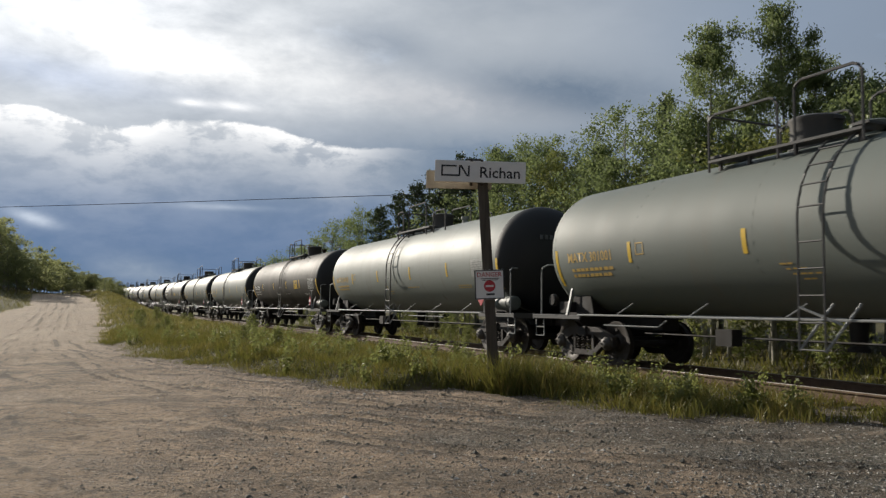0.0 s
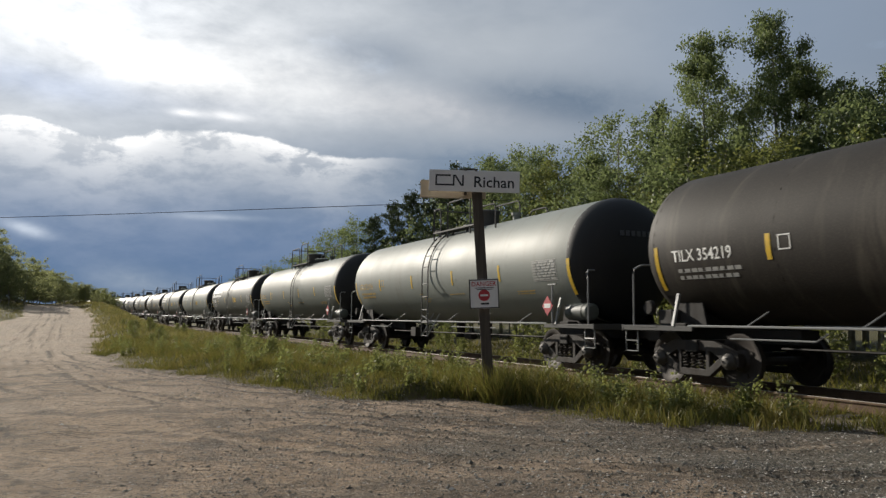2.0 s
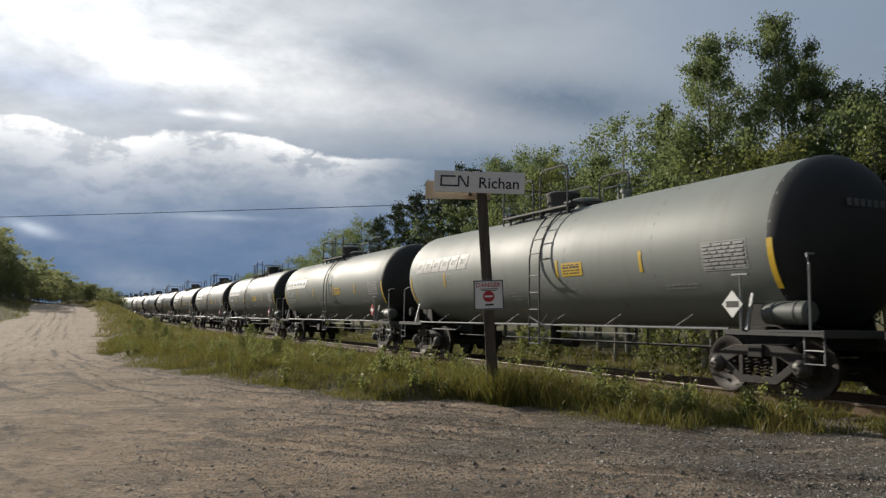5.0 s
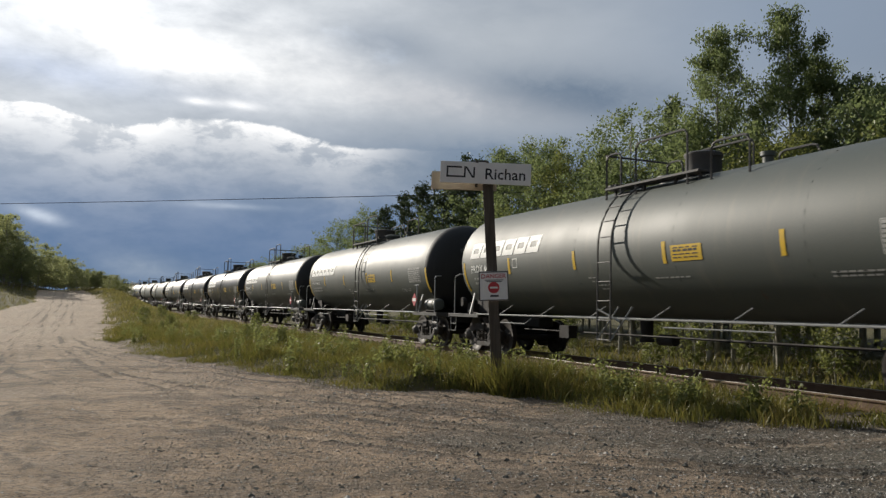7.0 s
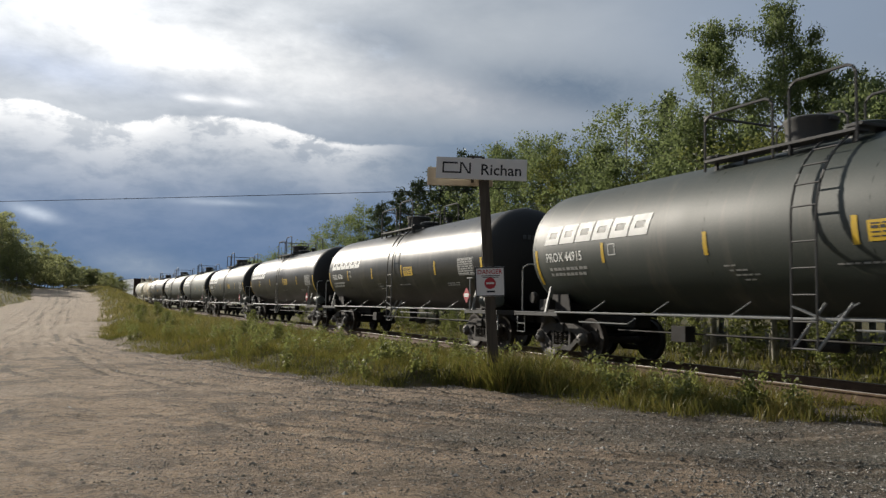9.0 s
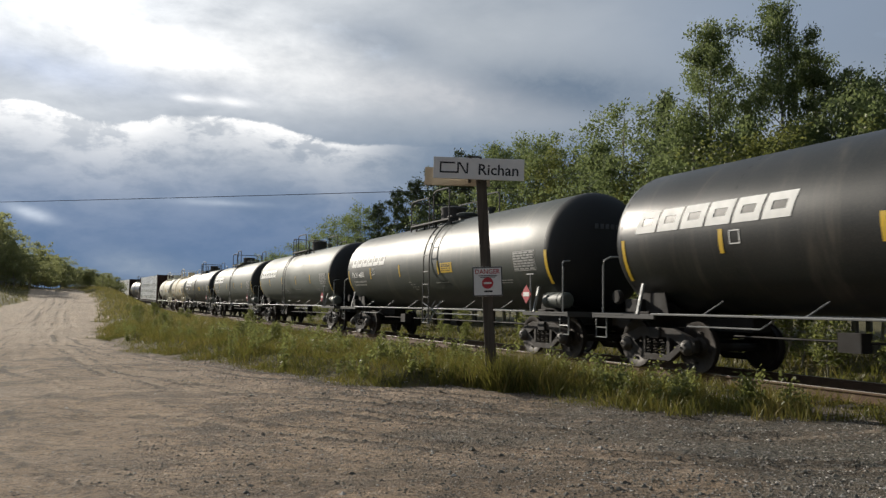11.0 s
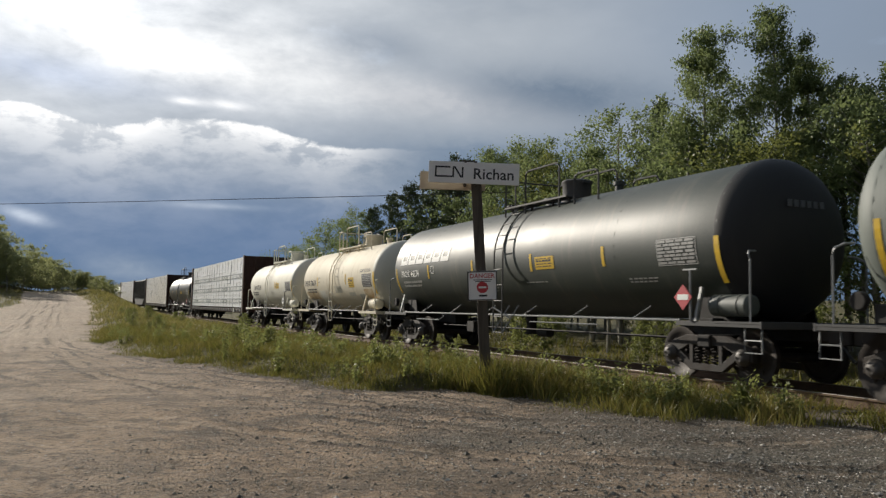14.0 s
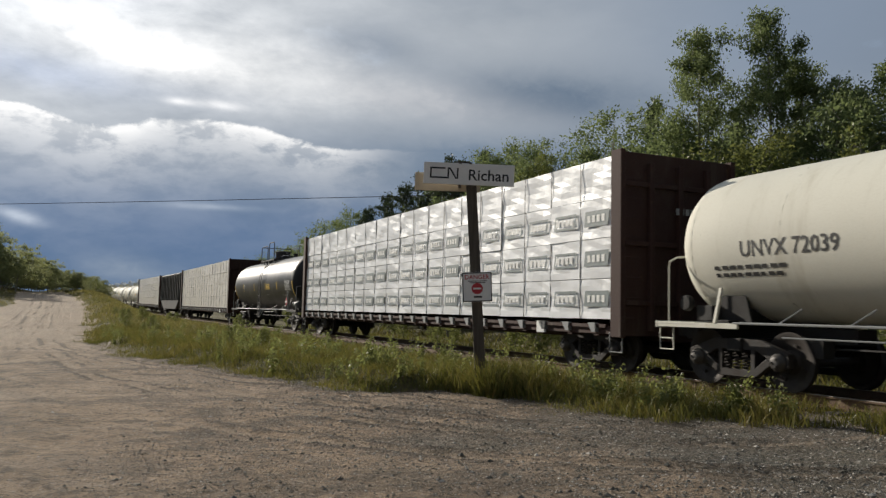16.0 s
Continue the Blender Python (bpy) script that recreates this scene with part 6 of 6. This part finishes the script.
def make_grass():
    rd = random.Random(9)
    near, far = [], []
    while len(near) < 105000:
        y = 3 + 42 * rd.random() ** 1.5
        e = edge_x(y)
        x = e - 1.0 + (TRACK_X - 1.0 - e + 1.0) * rd.random()
        if verge(x, y) < 0.08 + 0.75 * rd.random():
            continue
        clump = 0.5 + 0.5 * noise.noise((x * 0.9, y * 0.9, 5))
        if rd.random() > 0.25 + clump:
            continue
        h = (0.07 + 0.34 * clump * clump * rd.random() + 0.12 * rd.random() ** 2) * (0.25 + 0.85 * verge(x, y))
        h *= 0.72 + 0.28 * smooth01(10, 13, y)
        if TRACK_X - x < 2.6:
            h *= 0.75
        near.append((x, y, h, rd.uniform(0.003, 0.007) * (1 + y * 0.03), land(x, y) - 0.02))
    for i in range(15000):
        y = 4 + 11 * rd.random()
        x = TRACK_X - 1.0 - 2.6 * rd.random() ** 1.4
        if verge(x, y) > 0.12 and noise.noise((x * 1.2, y * 1.2, 9)) > -0.25:
            near.append((x, y, 0.09 + 0.26 * rd.random(), rd.uniform(0.004, 0.010), land(x, y) - 0.02))
    # long uncut grass round the foot of the sign
    for i in range(5200):
        a, r = rd.uniform(0, 6.283), 1.5 * rd.random() ** 0.7
        x, y = 7.05 + math.cos(a) * r * 1.1, 13.35 + math.sin(a) * r
        if verge(x, y) > 0.25:
            near.append((x, y, 0.28 + 0.55 * rd.random() * (1.2 - r / 1.6), rd.uniform(0.005, 0.011), land(x, y) - 0.02))
    while len(far) < 34000:
        y = 36 + 100 * rd.random() ** 1.3
        e = edge_x(y)
        x = e - 0.3 + (track_x(y) - 2.0 - e) * rd.random() if rd.random() < 0.75 else left_x(y) - 12 * rd.random() ** 1.5
        if verge(x, y) < 0.2 + 0.6 * rd.random():
            continue
        h = 0.14 + 0.30 * rd.random() * (0.6 + 0.8 * noise.noise((x * 0.3, y * 0.3, 5)))
        far.append((x, y, h, rd.uniform(0.012, 0.03), land(x, y) - 0.03))
    blades("verge_grass", near, M["grass"], "rough green and straw grass on the track verge")
    blades("hill_grass", far, M["grass_far"], "long grass on the rise beside the lane")
    back = []
    for i in range(16000):
        y = 2 + 70 * rd.random() ** 1.4
        x = track_x(y) + 2.3 + 8 * rd.random()
        back.append((x, y, 0.12 + 0.32 * rd.random(), rd.uniform(0.012, 0.03), land(x, y) - 0.03))
    blades("trackside_grass", back, M["grass"], "tall weeds on the far side of the track")


make_grass()


def make_weeds():
    """Leafy broad weeds standing out of the verge."""
    rng = np.random.default_rng(17)
    rd = random.Random(17)
    protos_ = []
    for v in range(3):
        c, s = [], []
        for k in range(7):
            hh = rd.uniform(0.25, 0.62)
            a, ln = rd.uniform(0, 6.28), rd.uniform(0.03, 0.16)
            tip = np.array((math.cos(a) * ln, math.sin(a) * ln, hh))
            u = rng.uniform(0.0, 1.0, (26, 1))
            c.append(u * tip[None] + rng.normal(size=(26, 3)) * 0.04)
            s.append(rng.uniform(0.02, 0.045, 26))
        w = thing("weed", Matrix.Identity(4), "leafy green weed on the track verge", "weed", "weeds on the verge")
        part("leaves", leaf_mesh("leaves", np.concatenate(c), np.concatenate(s), M["leaf_shrub"], rng), None, w)
        protos_.append(w)
    n = 0
    for i in range(190):
        y = 6 + 34 * rd.random() ** 1.3
        x = edge_x(y) + 0.25 + (TRACK_X - 2.2 - edge_x(y)) * rd.random()
        if verge(x, y) < 0.6:
            continue
        m = pose(x, y, land(x, y) - 0.02, 0, 0, rd.uniform(0, 360))
        if n < 3:
            ob = protos_[n]
            ob.matrix_basis = m
        else:
            ob = copy_thing(protos_[n % 3], m)
        k = rd.uniform(0.55, 1.25)
        ob.scale = (k, k, k)
        n += 1


make_weeds()


def make_gravel():
    rd = random.Random(21)
    vs, fs = [], []
    shape = [(1, 0, 0), (-1, 0, 0), (0, 1, 0), (0, -1, 0), (0, 0, 1), (0, 0, -0.6)]
    tri = [(0, 2, 4), (2, 1, 4), (1, 3, 4), (3, 0, 4), (2, 0, 5), (1, 2, 5), (3, 1, 5), (0, 3, 5)]
    n = 0
    while n < 36000:
        y = 4.2 + 20 * rd.random() ** 1.9
        x = rd.uniform(-0.16 * y - 1.5, min(edge_x(y) + 0.7, 1.5 * y))
        if rd.random() > 0.30 + 0.14 * x + 0.6 * noise.noise((x * 0.5, y * 0.5, 4)):
            continue
        s = 0.006 + 0.015 * rd.random() ** 2.2 + (0.022 if rd.random() < 0.014 else 0)
        z, a = land(x, y), rd.uniform(0, 3.1)
        s *= 0.65 + 0.35 * smooth01(-1, 5, x)
        k = len(vs)
        for px, py, pz in shape:
            j = rd.uniform(0.7, 1.25) * s
            vs.append((x + (px * math.cos(a) - py * math.sin(a)) * j * 1.2, y + (px * math.sin(a) + py * math.cos(a)) * j, z + pz * j * 0.7))
        fs += [(p + k, q + k, r + k) for p, q, r in tri]
        n += 1
    me = bpy.data.meshes.new("loose_gravel")
    me.from_pydata(vs, [], fs)
    me.materials.append(M["stone"])
    tagged(new("loose_gravel", me), "loose grey and buff gravel scattered on the lot", "gravel", kind="stuff")


make_gravel()


# ---- the train goes by ----
def on_line(y):
    a = math.degrees(math.atan2(track_x(y - 6) - track_x(y + 6), 12))
    b = math.degrees(math.atan2(track_z(y + 6) - track_z(y - 6), 12))
    return pose(track_x(y), y, track_z(y), b, 0, a)


def motions():
    for car, start, length in TRAIN:
        walk(car, [(t, on_line(start - SPEED * t)) for t in np.arange(0, 16.01, 0.5)])
    turn = math.degrees(SPEED / FPS / 0.457)
    for car, start, length in TRAIN[:20]:
        for truck in car.children:
            if truck.name.startswith("truck"):
                for ws in truck.children:
                    if ws.name.startswith("wheelset"):
                        p = ws.location.copy()
                        walk(ws, [(i / FPS, pose(*p) @ Matrix.Rotation(radians(turn * i % 360), 4, "X")) for i in range(481)])


motions()
